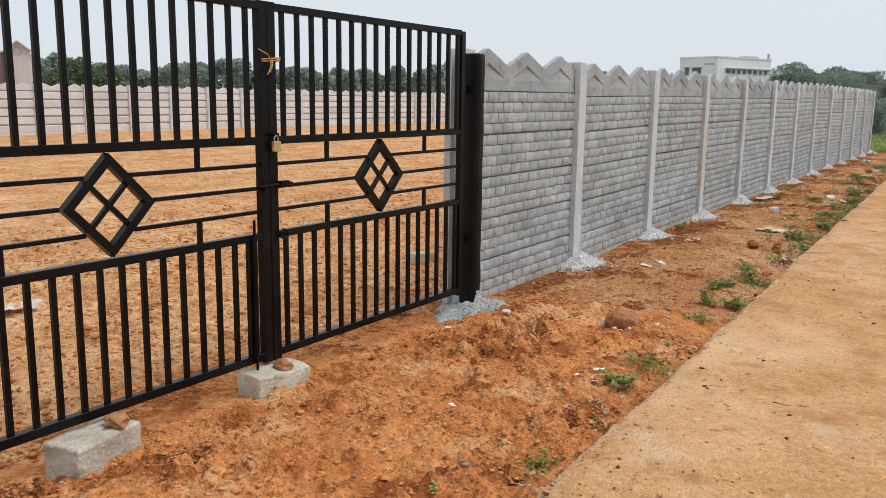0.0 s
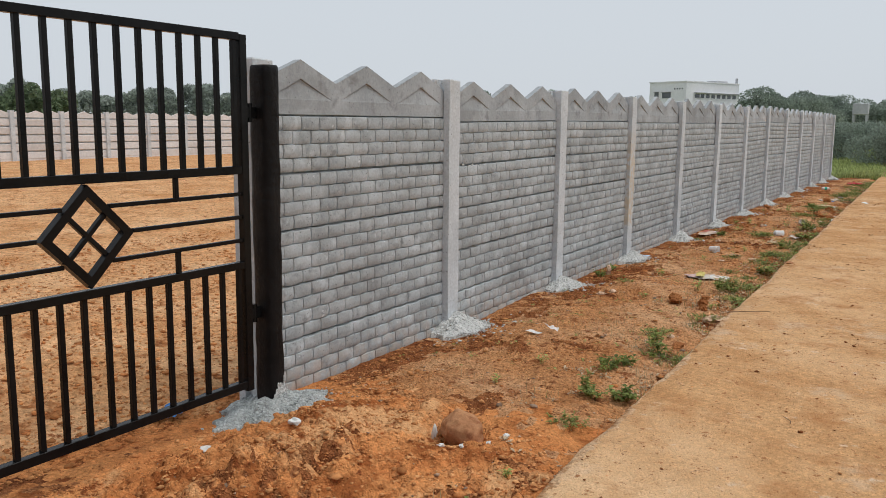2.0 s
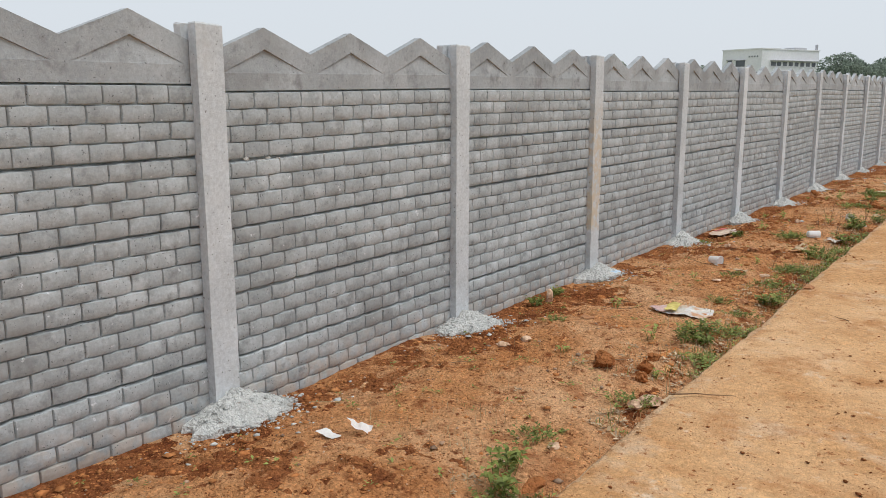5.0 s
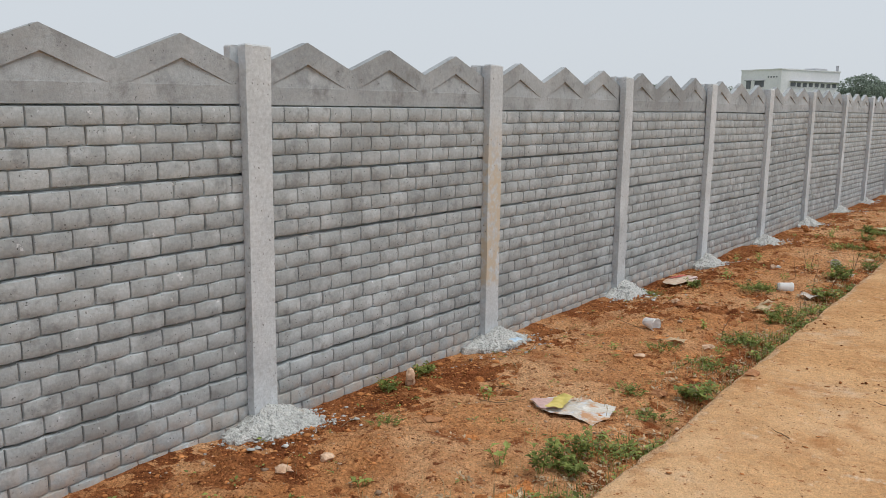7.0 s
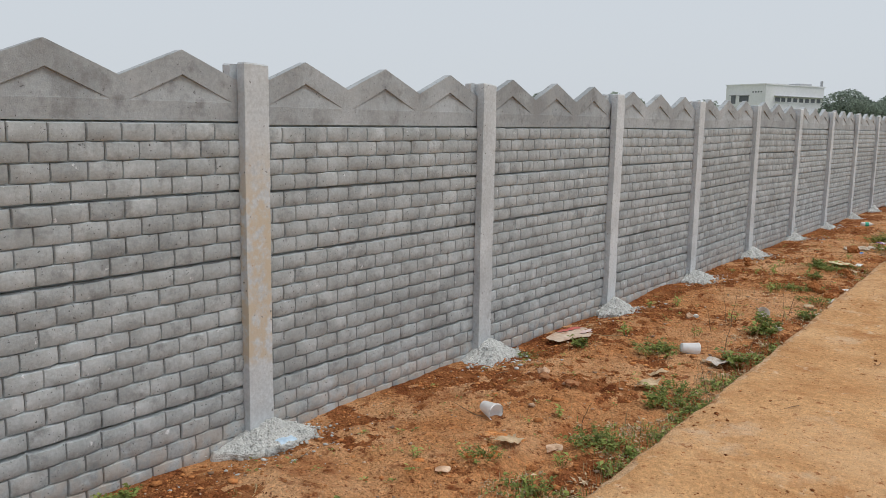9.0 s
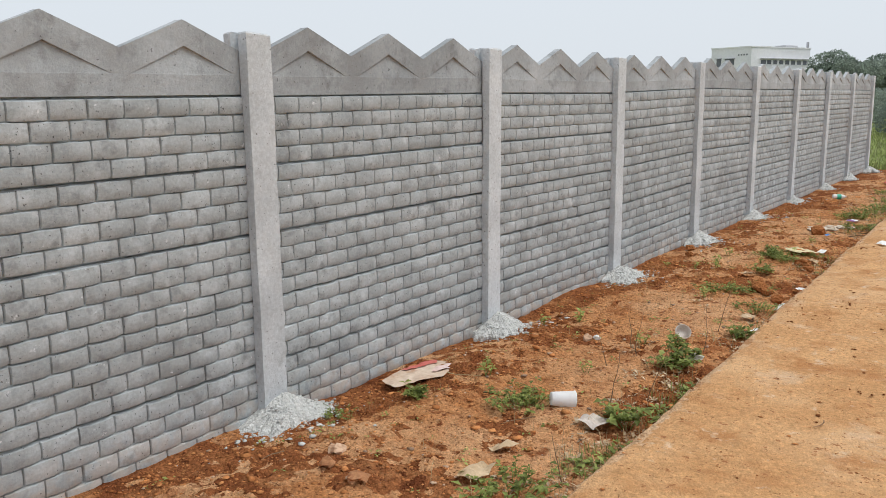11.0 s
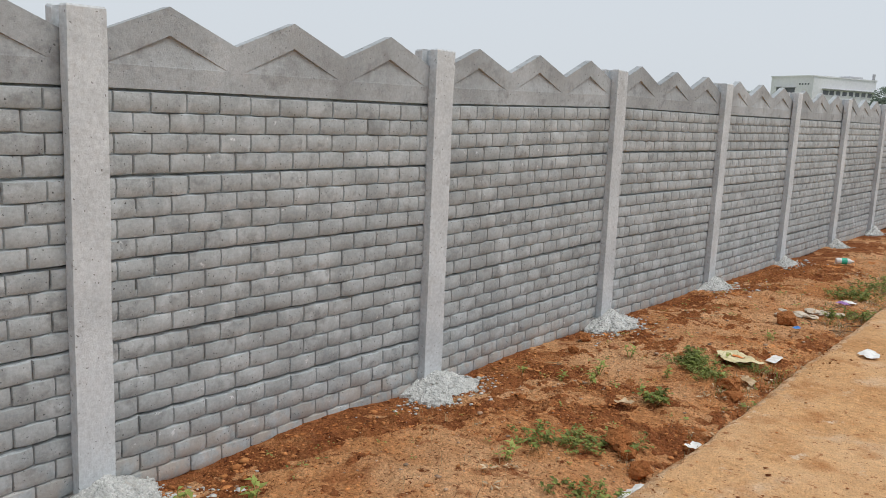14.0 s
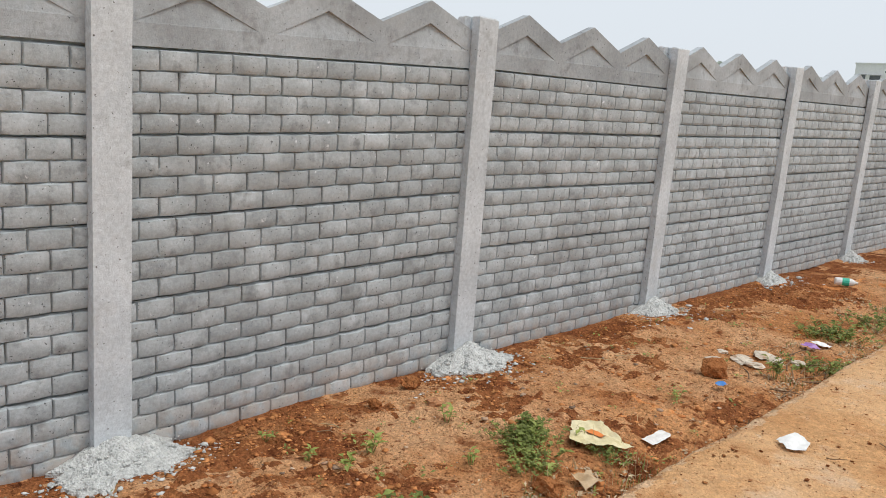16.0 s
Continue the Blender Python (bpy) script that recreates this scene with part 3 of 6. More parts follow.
def post_mesh(name, top, seed, mats):
    """An H-shaped concrete post, its front face at x = 0."""
    outline = [(0.0, -0.0775), (0.0, 0.0775), (-0.055, 0.0775), (-0.060, 0.036), (-0.107, 0.036), (-0.112, 0.0775), (-0.165, 0.0775),
               (-0.165, -0.0775), (-0.112, -0.0775), (-0.107, -0.036), (-0.060, -0.036), (-0.055, -0.0775)]
    bm = bmesh.new()
    levels = [-0.25] + [i * top / 14 for i in range(0, 14)] + [top - 0.008, top]
    rings = []
    for li, z in enumerate(levels):
        ring = []
        shrink = 0.93 if li == len(levels) - 1 else 1.0
        for i, (x, y) in enumerate(outline):
            j = 0.0045
            p = Vector((x, y, z))
            dx = j * noise.noise(Vector((x * 9 + seed, y * 9, z * 3.0)))
            dy = j * noise.noise(Vector((x * 9, y * 9 + seed, z * 3.0 + 7)))
            ring.append(bm.verts.new(((x + 0.08) * shrink - 0.08 + dx, y * shrink + dy, z + (0.010 * noise.noise(Vector((x * 20 + seed, y * 20, 3))) if li > 14 else 0))))
        rings.append(ring)
    n = len(outline)
    for a, b in zip(rings, rings[1:]):
        for i in range(n):
            bm.faces.new((a[i], a[(i + 1) % n], b[(i + 1) % n], b[i]))
    t = rings[-1]
    for f in ((0, 1, 2, 3, 10, 11), (3, 4, 9, 10), (4, 5, 6, 7, 8, 9)):
        bm.faces.new([t[i] for i in f])
    return part(name, bm, mats, wall)


posts = []
for k in range(POSTS):
    p = post_mesh("concrete_post", POST_TOP[k], k * 3.7, POST_STAINED if k == 3 else POST)
    p.matrix_basis = pose(0, POST_Y[k], 0, 0.25 * math.sin(k * 2.1), 0.2 * math.cos(k * 1.3))
    if k == 3:
        p["label"] = "concrete post with a tan mud stain"
    posts.append(p)


def brick_mesh(width, seed):
    """A brick cast on a panel: its face bulges a little in the middle, with bevelled sides and top and an undercut below."""
    r = random.Random(seed)
    w, h = width / 2, 0.0405
    bulge = r.uniform(0.0095, 0.0135)
    side = r.uniform(0.0034, 0.0052)
    cols = (-w, -w + side, -0.45 * w, 0.45 * w, w - side, w)
    rows = (-h, -h + 0.0010, -0.60 * h, 0.25 * h, h - r.uniform(0.0045, 0.0065), h)
    fall = (0, r.uniform(0.0055, 0.0085), 0.0006, 0.0, 0.0032, 0)
    verts, faces = [], []
    for k, z in enumerate(rows):
        for i, y in enumerate(cols):
            u = y / w
            rim = i in (0, 5) or k in (0, 5)
            x = 0.0040 + bulge * (1 - 0.92 * u * u) - fall[k]
            if rim:
                x = -0.0125 if k in (0, 5) else -0.0045 - 0.5 * fall[k]
            jit = 0.0006 if rim else 0.0010
            dip = 0.0016 * (1 - u * u)
            verts.append((x + r.uniform(-jit, jit) * 0.6, y + r.uniform(-jit, jit), z - dip + r.uniform(-jit, jit)))
    inner = {}
    for k in range(1, 5):
        for i in range(1, 5):
            inner[k * 6 + i] = len(verts)
            verts.append(verts[k * 6 + i])
    for k in range(5):
        for i in range(5):
            a = k * 6 + i
            quad = (a, a + 1, a + 7, a + 6)
            faces.append(tuple(inner[q] for q in quad) if 0 < k < 4 and 0 < i < 4 else quad)
    return verts, faces


def mesh_data(name, verts, faces, mats):
    me = bpy.data.meshes.new(name)
    me.from_pydata(verts, [], faces)
    me.materials.append(mats)
    me.polygons.foreach_set("use_smooth", [0 < k < 4 and 0 < i < 4 for k in range(5) for i in range(5)])
    me.update()
    return me


WHOLE = [brick_mesh(PITCH - 0.0022, 100 + i) for i in range(24)]
HALF = [brick_mesh(0.0750, 200 + i) for i in range(6)]
WHOLE_DATA = [mesh_data("brick", v, f, BRICK) for v, f in WHOLE]
HALF_DATA = [mesh_data("brick", v, f, BRICK) for v, f in HALF]


def row_layout(whole):
    """Brick centres along a panel, and whether each is a half."""
    if whole:
        return [((i + 0.5) * PITCH, False) for i in range(-6, 6)]
    return [(-0.9500, True)] + [(i * PITCH, False) for i in range(-5, 6)] + [(0.9500, True)]


def slab_mesh():
    bm = bmesh.new()
    box(bm, -0.052, -0.0100, -0.996, 0.996, 0.0055, PANEL_H - 0.0035, 0.004)
    box(bm, -0.046, -0.034, -0.98, 0.98, PANEL_H - 0.012, PANEL_H + 0.014)
    me = bpy.data.meshes.new("brick_panel")
    bmesh.ops.recalc_face_normals(bm, faces=bm.faces)
    bm.to_mesh(me)
    bm.free()
    me.materials.append(JOINT)
    return me


SLAB = slab_mesh()


def far_panel_mesh(whole, seed):
    """A panel with its bricks in one mesh, for the far bays."""
    r = random.Random(seed)
    bm = bmesh.new()
    box(bm, -0.052, -0.0100, -0.996, 0.996, 0.0055, PANEL_H - 0.0035)
    box(bm, -0.046, -0.034, -0.98, 0.98, PANEL_H - 0.012, PANEL_H + 0.014)
    verts, faces = [tuple(v.co) for v in bm.verts], [tuple(v.index for v in f.verts) for f in bm.faces]
    bm.verts.index_update()
    faces = [tuple(v.index for v in f.verts) for f in bm.faces]
    index = [1] * len(faces)
    bm.free()
    for row in range(4):
        for c, half in row_layout(whole if row % 2 == 0 else not whole):
            v, f = r.choice(HALF if half else WHOLE)
            base = len(verts)
            z = PANEL_H - 0.002 - (row + 0.5) * ROW
            verts += [(a, b + c, d + z) for a, b, d in v]
            faces += [tuple(i + base for i in g) for g in f]
            index += [0] * len(f)
    me = bpy.data.meshes.new("brick_panel")
    me.from_pydata(verts, [], faces)
    me.materials.append(BRICK)
    me.materials.append(JOINT)
    me.polygons.foreach_set("material_index", index)
    me.update()
    return me


FAR_DATA = {True: far_panel_mesh(True, 1), False: far_panel_mesh(False, 2)}


def coping_mesh():
    """The top panel: three gables with a sunk triangle in each."""
    bm = bmesh.new()
    hw, zp, zv, zt0, zt1, band = 0.3275, 0.328, 0.197, 0.090, 0.216, 0.287
    back, front, sunk = -0.052, 0.0, -0.017
    for c in (-0.655, 0.0, 0.655):
        def v(y, z, x=front):
            return bm.verts.new((x, c + y, z))
        o = [v(-hw, 0), v(hw, 0), v(hw, zv), v(0, zp), v(-hw, zv)]
        t = [v(-band, zt0), v(band, zt0), v(0, zt1)]
        s = [v(-band + 0.006, zt0 + 0.004, -0.0012), v(band - 0.006, zt0 + 0.004, -0.0012), v(0, zt1 - 0.004, sunk)]
        for f in ((o[0], o[1], t[1], t[0]), (o[1], o[2], t[1]), (o[2], o[3], t[2], t[1]), (o[3], o[4], t[0], t[2]), (o[4], o[0], t[0])):
            bm.faces.new(f)
        for i in range(3):
            bm.faces.new((t[i], t[(i + 1) % 3], s[(i + 1) % 3], s[i]))
        bm.faces.new(s)
        b = [v(-hw, 0, back), v(hw, 0, back), v(hw, zv, back), v(0, zp, back), v(-hw, zv, back)]
        bm.faces.new(b[::-1])
        for i in (0, 2, 3):
            j = (i + 1) % 5
            bm.faces.new((o[i], b[i], b[j], o[j]))
        if c < -0.5:
            bm.faces.new((o[4], b[4], b[0], o[0]))
        if c > 0.5:
            bm.faces.new((o[1], b[1], b[2], o[2]))
    bmesh.ops.remove_doubles(bm, verts=bm.verts, dist=0.0005)
    me = bpy.data.meshes.new("coping_panel")
    bmesh.ops.recalc_face_normals(bm, faces=bm.faces)
    bm.to_mesh(me)
    bm.free()
    me.materials.append(COPING)
    return me


COPING_DATA = coping_mesh()
COPING_TALL = [0.99, 0.97, 1.0, 1.02, 1.06, 1.03, 1.0, 1.0, 1.0, 1.0, 1.0, 1.0]
NEAR_BAYS = 8
panels = []
for bay in range(POSTS - 1):
    y0 = POST_Y[bay] if bay else POST_Y[1] - 2.093
    y1 = POST_Y[bay + 1]
    mid, (za, zb) = (y0 + y1) / 2, BAY_TOP[bay]
    slope = math.degrees(math.atan2(zb - za, 1.93))
    z_top = (za + zb) / 2
    tilt = math.radians(slope)
    c = new("coping_panel", COPING_DATA)
    c.parent = wall
    c.matrix_basis = pose(-0.060 + rng.uniform(-0.003, 0.003), mid, z_top + 0.006, slope, rng.uniform(-0.3, 0.3), 0)
    c.scale.z = COPING_TALL[bay]
    for level in range(5):
        whole = COURSES[bay][level] == "A"
        near = bay < NEAR_BAYS
        p = new("brick_panel", SLAB if near else FAR_DATA[whole])
        p.parent = wall
        p.matrix_basis = pose(-0.060 + rng.uniform(-0.004, 0.003), mid + rng.uniform(-0.006, 0.006), z_top - (level + 1) * PANEL_H + rng.uniform(-0.003, 0.003),
                              slope + rng.uniform(-0.08, 0.08), rng.uniform(-0.25, 0.25), 0)
        panels.append((p, whole, near))

# a flaw of the mould repeated on most panels: the first joint of the second course is filled
def flaw_mesh():
    bm = bmesh.new()
    lump(bm, (0, 0, 0), (0.0075, 0.022, 0.014), 3.3, detail=2, rough=0.4)
    lump(bm, (-0.002, 0.018, -0.012), (0.0060, 0.020, 0.006), 5.1, detail=2, rough=0.4)
    me = bpy.data.meshes.new("filled_joint")
    bm.to_mesh(me)
    bm.free()
    me.materials.append(BRICK)
    me.polygons.foreach_set("use_smooth", [True] * len(me.polygons))
    return me


FLAW = flaw_mesh()
for p, whole, near in panels:
    if near and (not whole or rng.random() < 0.2):
        o = new("filled_joint", FLAW)
        o.parent = p
        o.matrix_basis = pose(-0.004, -5 * PITCH + rng.uniform(-0.004, 0.004), PANEL_H - 0.0035 - 1.78 * ROW, rng.uniform(-25, 25))

# pale mortar smeared along a panel joint, and crumbs of it on other joints
bm = bmesh.new()
for i in range(46):
    y = rng.uniform(2.25, 3.95) if i < 30 else rng.uniform(4.3, 16.5)
    z = 1.248 if i < 30 else 1.262 - 0.343 * rng.choice((0, 0, 1, 2))
    lump(bm, (-0.0600, y, z + rng.uniform(-0.014, 0.0)), (0.0026, rng.uniform(0.008, 0.035), rng.uniform(0.003, 0.009)), i * 1.7, detail=2, rough=0.5)
tagged(part("mortar_smear", bm, MORTAR, wall, "pale mortar smears along panel joints"), kind="stuff")

# ---- gate ----
GATE_X = 0.085


def gate_leaf(name, y_in, y_out, label, centre, tilt=0.0):
    """A leaf between its meeting stile (y_in) and its hinge stile (y_out)."""
    leaf = thing(name, pose(0, -2.2, 0.1, tilt) @ pose(0, 2.2, -0.1), label, "gate", group="gate leaves")
    sgn = 1 if y_out > y_in else -1
    x = GATE_X
    lo, hi = min(y_in, y_out), max(y_in, y_out)

    def bar(pname, a, b, w, d):
        bm = bmesh.new()
        square_bar(bm, a, b, w, d)
        bmesh.ops.bevel(bm, geom=bm.edges[:], offset=0.0025, segments=1, affect="EDGES")
        return part(pname, bm, BLACK, leaf)
    bar("stile", (x, y_in + sgn * 0.030, 0.095), (x, y_in + sgn * 0.030, 2.035), 0.060, 0.045)
    bar("stile", (x, y_out - sgn * 0.024, 0.095), (x, y_out - sgn * 0.024, 2.022), 0.048, 0.042)
    for z, h in ((2.010, 0.040), (1.318, 0.042), (0.805, 0.040), (0.135, 0.044)):
        bar("rail", (x, lo + 0.05, z), (x, hi - 0.05, z), h, 0.040)
    n = 16
    first, last = y_in + sgn * 0.130, y_out - sgn * 0.080
    for i in range(n):
        y = first + (last - first) * i / (n - 1)
        bar("bar", (x, y, 1.337), (x, y, 1.992), 0.025, 0.025)
        bar("bar", (x, y, 0.156), (x, y, 0.787), 0.025, 0.025)
    c, zc, r = centre, 1.062, 0.232
    for z in (1.190, 1.066, 0.940):
        reach = r - abs(z - zc) + 0.012
        bar("crossbar", (x, lo + 0.05, z), (x, c - reach, z), 0.020, 0.022)
        bar("crossbar", (x, c + reach, z), (x, hi - 0.05, z), 0.020, 0.022)
    for y in (c - 0.50, c + 0.50):
        bar("tie_bar", (x, y, 1.199), (x, y, 1.298), 0.024, 0.022)
        bar("tie_bar", (x, y, 0.824), (x, y, 0.931), 0.024, 0.022)
    bm = bmesh.new()
    outer_r, inner_r = r, r - 0.054
    rings = []
    for xx in (x - 0.021, x + 0.021):
        for rr in (outer_r, inner_r):
            rings.append([bm.verts.new((xx, c + dy * rr, zc + dz * rr)) for dy, dz in ((0, 1), (1, 0), (0, -1), (-1, 0))])
    for i in range(4):
        j = (i + 1) % 4
        for a, b in ((0, 1), (1, 3), (3, 2), (2, 0)):
            bm.faces.new((rings[a][i], rings[a][j], rings[b][j], rings[b][i]))
    part("diamond_frame", bm, BLACK, leaf)
    h = inner_r / 2
    bar("diamond_cross", (x, c - h, zc - h), (x, c + h, zc + h), 0.022, 0.026)
    bar("diamond_cross", (x, c - h, zc + h), (x, c + h, zc - h), 0.022, 0.0255)
    return leaf


leaf_right = gate_leaf("gate_leaf", -2.205, -0.243, "closed black-painted steel gate leaf with vertical bars and a diamond", -1.224)
leaf_left = gate_leaf("gate_leaf", -2.211, -4.110, "closed black-painted steel gate leaf with drop bolt and diamond motif", -3.178, -0.15)

# drop bolt on the left leaf
bm = bmesh.new()
tube(bm, (GATE_X + 0.034, -2.345, -0.03), (GATE_X + 0.034, -2.345, 0.905), 0.008, sides=8)
part("drop_bolt", bm, BLACK, leaf_left)
bm = bmesh.new()
tube(bm, (GATE_X + 0.032, -2.345, 0.17), (GATE_X + 0.032, -2.345, 0.80), 0.016, sides=8)
part("bolt_sleeve", bm, BLACK, leaf_left)
bm = bmesh.new()
square_bar(bm, (GATE_X, -2.345, 0.156), (GATE_X, -2.345, 0.787), 0.036, 0.034)
part("bolt_backing", bm, BLACK, leaf_left)
# sliding latch across the meeting stiles
bm = bmesh.new()
tube(bm, (GATE_X + 0.036, -2.30, 1.078), (GATE_X + 0.036, -2.06, 1.082), 0.009, sides=8)
tube(bm, (GATE_X + 0.036, -2.255, 1.045), (GATE_X + 0.036, -2.255, 1.105), 0.008, sides=6)
part("latch_bolt", bm, BLACK, leaf_left)
bm = bmesh.new()
box(bm, GATE_X + 0.020, GATE_X + 0.050, -2.150, -2.085, 1.062, 1.100, 0.004)
part("latch_keeper", bm, BLACK, leaf_right)
# ring of chain at the lower rail
bm = bmesh.new()
for i in range(7):
    a0, a1 = 2 * math.pi * i / 7, 2 * math.pi * (i + 1) / 7
    tube(bm, (GATE_X + 0.040, -2.125 + 0.030 * math.cos(a0), 0.805 + 0.024 * math.sin(a0)), (GATE_X + 0.040, -2.125 + 0.030 * math.cos(a1), 0.805 + 0.024 * math.sin(a1)), 0.0085, sides=6)
part("chain_ring", bm, BLACK, leaf_right)


def padlock():
    lock = thing("padlock", pose(GATE_X + 0.052, -2.185, 1.288, 0, 0, 8) @ Matrix.Scale(0.82, 4), "small brass padlock with steel shackle hanging on the gate", "padlock")
    bm = bmesh.new()
    box(bm, -0.013, 0.013, -0.036, 0.036, -0.034, 0.034, 0.004)
    part("body", bm, BRASS, lock)
    bm = bmesh.new()
    pts = [(-0.020, 0.028), (-0.020, 0.052), (-0.012, 0.066), (0.0, 0.071), (0.012, 0.066), (0.020, 0.052), (0.020, 0.028)]
    for (a, b), (c, d) in zip(pts, pts[1:]):
        tube(bm, (0, a, b), (0, c, d), 0.005, sides=6)
    part("shackle", bm, STEEL, lock)
    bm = bmesh.new()
    square_bar(bm, (-0.012, -0.03, 0.075), (-0.012, 0.03, 0.075), 0.020, 0.030)
    part("hasp", bm, BLACK, lock)


padlock()


def twine_tie():
    tie = thing("twine_tie", pose(GATE_X, -2.181, 1.735), "orange-brown twine knotted round the meeting stiles", "twine")
    bm = bmesh.new()
    for z in (-0.006, 0.005):
        pts = [(0.026, -0.066, z), (0.027, 0.064, z + 0.012), (-0.026, 0.064, z), (-0.026, -0.066, z), (0.026, -0.066, z)]
        for a, b in zip(pts, pts[1:]):
            tube(bm, a, b, 0.0038, sides=5)
    part("loops", bm, TWINE, tie)
    bm = bmesh.new()
    for pts in ([(0.03, -0.01, 0.0), (0.05, -0.05, 0.03), (0.06, -0.125, 0.052)], [(0.03, -0.01, 0.0), (0.052, -0.03, -0.035), (0.05, -0.055, -0.075)],
                [(0.03, 0.0, 0.0), (0.055, -0.02, -0.02), (0.05, -0.035, -0.062)]):
        for a, b in zip(pts, pts[1:]):
            tube(bm, a, b, 0.0040, 0.003, sides=5)
        part("loose_end", bm, TWINE, tie)
        bm = bmesh.new()
    bm.free()


twine_tie()


def gate_post(y, label):
    """A square steel post painted black, rounded at its edges, with hinge lugs."""
    gp = thing("gate_post", pose(0.093, y, 0), label, "post", group="gate posts")
    bm = bmesh.new()
    levels = [-0.2] + [i * 0.06 for i in range(31)] + [1.83, 1.865, 1.876]
    rings = []
    for li, z in enumerate(levels):
        s = (1.0, 0.985, 0.90)[max(0, li - len(levels) + 3)]
        ring = []
        for i in range(16):
            a = 2 * math.pi * (i + 0.5) / 16
            cx, cy = math.cos(a), math.sin(a)
            p = 5.0
            rr = (abs(cx) ** p + abs(cy) ** p) ** (-1 / p)
            j = 0.0035 * noise.noise(Vector((cx * 2 + y, cy * 2, z * 4))) + 0.004 * noise.noise(Vector((cx * 4 + y, cy * 4, z * 14)))
            ring.append(bm.verts.new((cx * rr * 0.074 * s + j, cy * rr * 0.053 * s + j, z)))
        rings.append(ring)
    for a, b in zip(rings, rings[1:]):
        for i in range(16):
            bm.faces.new((a[i], a[(i + 1) % 16], b[(i + 1) % 16], b[i]))
    bm.faces.new(rings[-1])
    part("shaft", bm, BLACK_WORN, gp, smooth=True)
    side = -1 if y > -1 else 1
    for z in (1.62, 0.52):
        bm = bmesh.new()
        tube(bm, (-0.02, side * 0.096, z - 0.05), (-0.02, side * 0.096, z + 0.05), 0.017, sides=8)
        box(bm, -0.034, -0.006, min(side * 0.04, side * 0.15), max(side * 0.04, side * 0.15), z - 0.03, z + 0.03, 0.003)
        part("hinge", bm, BLACK, gp)
    return gp


gate_post(-0.107, "black-painted gate post, chipped at its foot, set in cement")
gate_post(-4.255, "black-painted gate post set in the soil")


# ---- mortar heaps at the post feet ----
def heap_edge(a, radius, seed):
    return radius * (1 + 0.40 * noise.noise(Vector((math.cos(a) * 1.6, math.sin(a) * 1.6, seed * 3.3))) + 0.26 * noise.noise(Vector((math.cos(a) * 5, math.sin(a) * 5, seed)))
                     + 0.16 * noise.noise(Vector((math.cos(a) * 13, math.sin(a) * 13, seed))))


def mortar_heap(x, y, radius, height, seed, mats, label):
    """A crumbly cone of dropped mortar, its skirt ragged, with loose crumbs all over it."""
    z0 = -0.05 if y < 13 else -0.025
    heap = thing("mortar_heap", pose(x, y, z0), label, "mortar", group="mortar heaps")
    rr = random.Random(seed)

    def profile(f):
        return height * (1 - f) ** 1.25 + 0.022 * (1 - f ** 2)
    verts, faces = [(0.02, 0, height)], []
    n, rings = 72, 26
    for k in range(1, rings + 1):
        for i in range(n):
            a = 2 * math.pi * i / n
            f = k / rings
            r = f * (radius + (heap_edge(a, radius, seed) - radius) * f * f)
            px, py = r * math.cos(a) * 0.82, r * math.sin(a) * 1.1
            h = profile(f)
            h += (0.020 * noise.noise(Vector((px * 13, py * 13, seed))) + 0.016 * noise.noise(Vector((px * 38, py * 38, seed * 2))) + 0.014 * abs(noise.noise(Vector((px * 90, py * 90, seed * 2))))) * (1 if k > 1 else 0.3) * (1 - 0.5 * f)
            if k == rings:
                h = -0.05
            verts.append((px, py, h))
    for i in range(n):
        faces.append((0, 1 + i, 1 + (i + 1) % n))
    for k in range(rings - 1):
        for i in range(n):
            a, b = 1 + k * n + i, 1 + k * n + (i + 1) % n
            faces.append((a, a + n, b + n, b))
    mesh_object("mound", verts, faces, mats, heap)
    bm = bmesh.new()
    for i in range(260):
        a, f = rr.uniform(-0.5 * math.pi, 0.5 * math.pi) if rr.random() < 0.8 else rr.uniform(0, 6.28), rr.uniform(0.12, 1.0) ** 0.6 * 1.22
        r = f * heap_edge(a, radius, seed)
        s = 0.0024 + min(0.010, rr.expovariate(330))
        px, py = r * math.cos(a) * 0.82, r * math.sin(a) * 1.1
        lift = profile(f) if f < 1 else max(0.0, on_ground(x + px, y + py) - z0)
        lump(bm, (px, py, lift + s * 0.3), (s * rr.uniform(0.8, 1.3), s * rr.uniform(0.8, 1.3), s * 0.75), rr.uniform(0, 99), detail=1, rough=0.3)
    tagged(part("rubble", bm, mats, heap), kind="stuff")
    return heap


mortar_heap(0.15, -0.10, 0.35, 0.07, 77, MORTAR_DARK, "damp grey cement heaped round the gate post's foot")
SIZES = [0, 0.28, 0.26, 0.25, 0.25, 0.25, 0.29, 0.25, 0.24, 0.22, 0.2, 0.2, 0.24]
for k in range(1, POSTS):
    mortar_heap(0.03, POST_Y[k] + 0.025, SIZES[k] * 0.95, 0.098 + 0.018 * math.sin(k * 1.9), k, MORTAR, "pale crumbly mortar heap at the foot of a wall post")
# splash of mortar up the gate post
bm = bmesh.new()
for y, z, w, h, seed in ((-0.100, 0.02, 0.040, 0.060, 3.1), (-0.078, 0.065, 0.014, 0.075, 5.2), (-0.112, 0.060, 0.010, 0.045, 7.7), (-0.135, 0.02, 0.018, 0.035, 9.4), (-0.066, 0.03, 0.012, 0.05, 2.2)):
    lump(bm, (0.166, y, z), (0.008, w, h), seed, detail=3, rough=0.5)
tagged(part("mortar_splash", bm, MORTAR), "pale mortar smeared up the gate post's foot", "mortar")

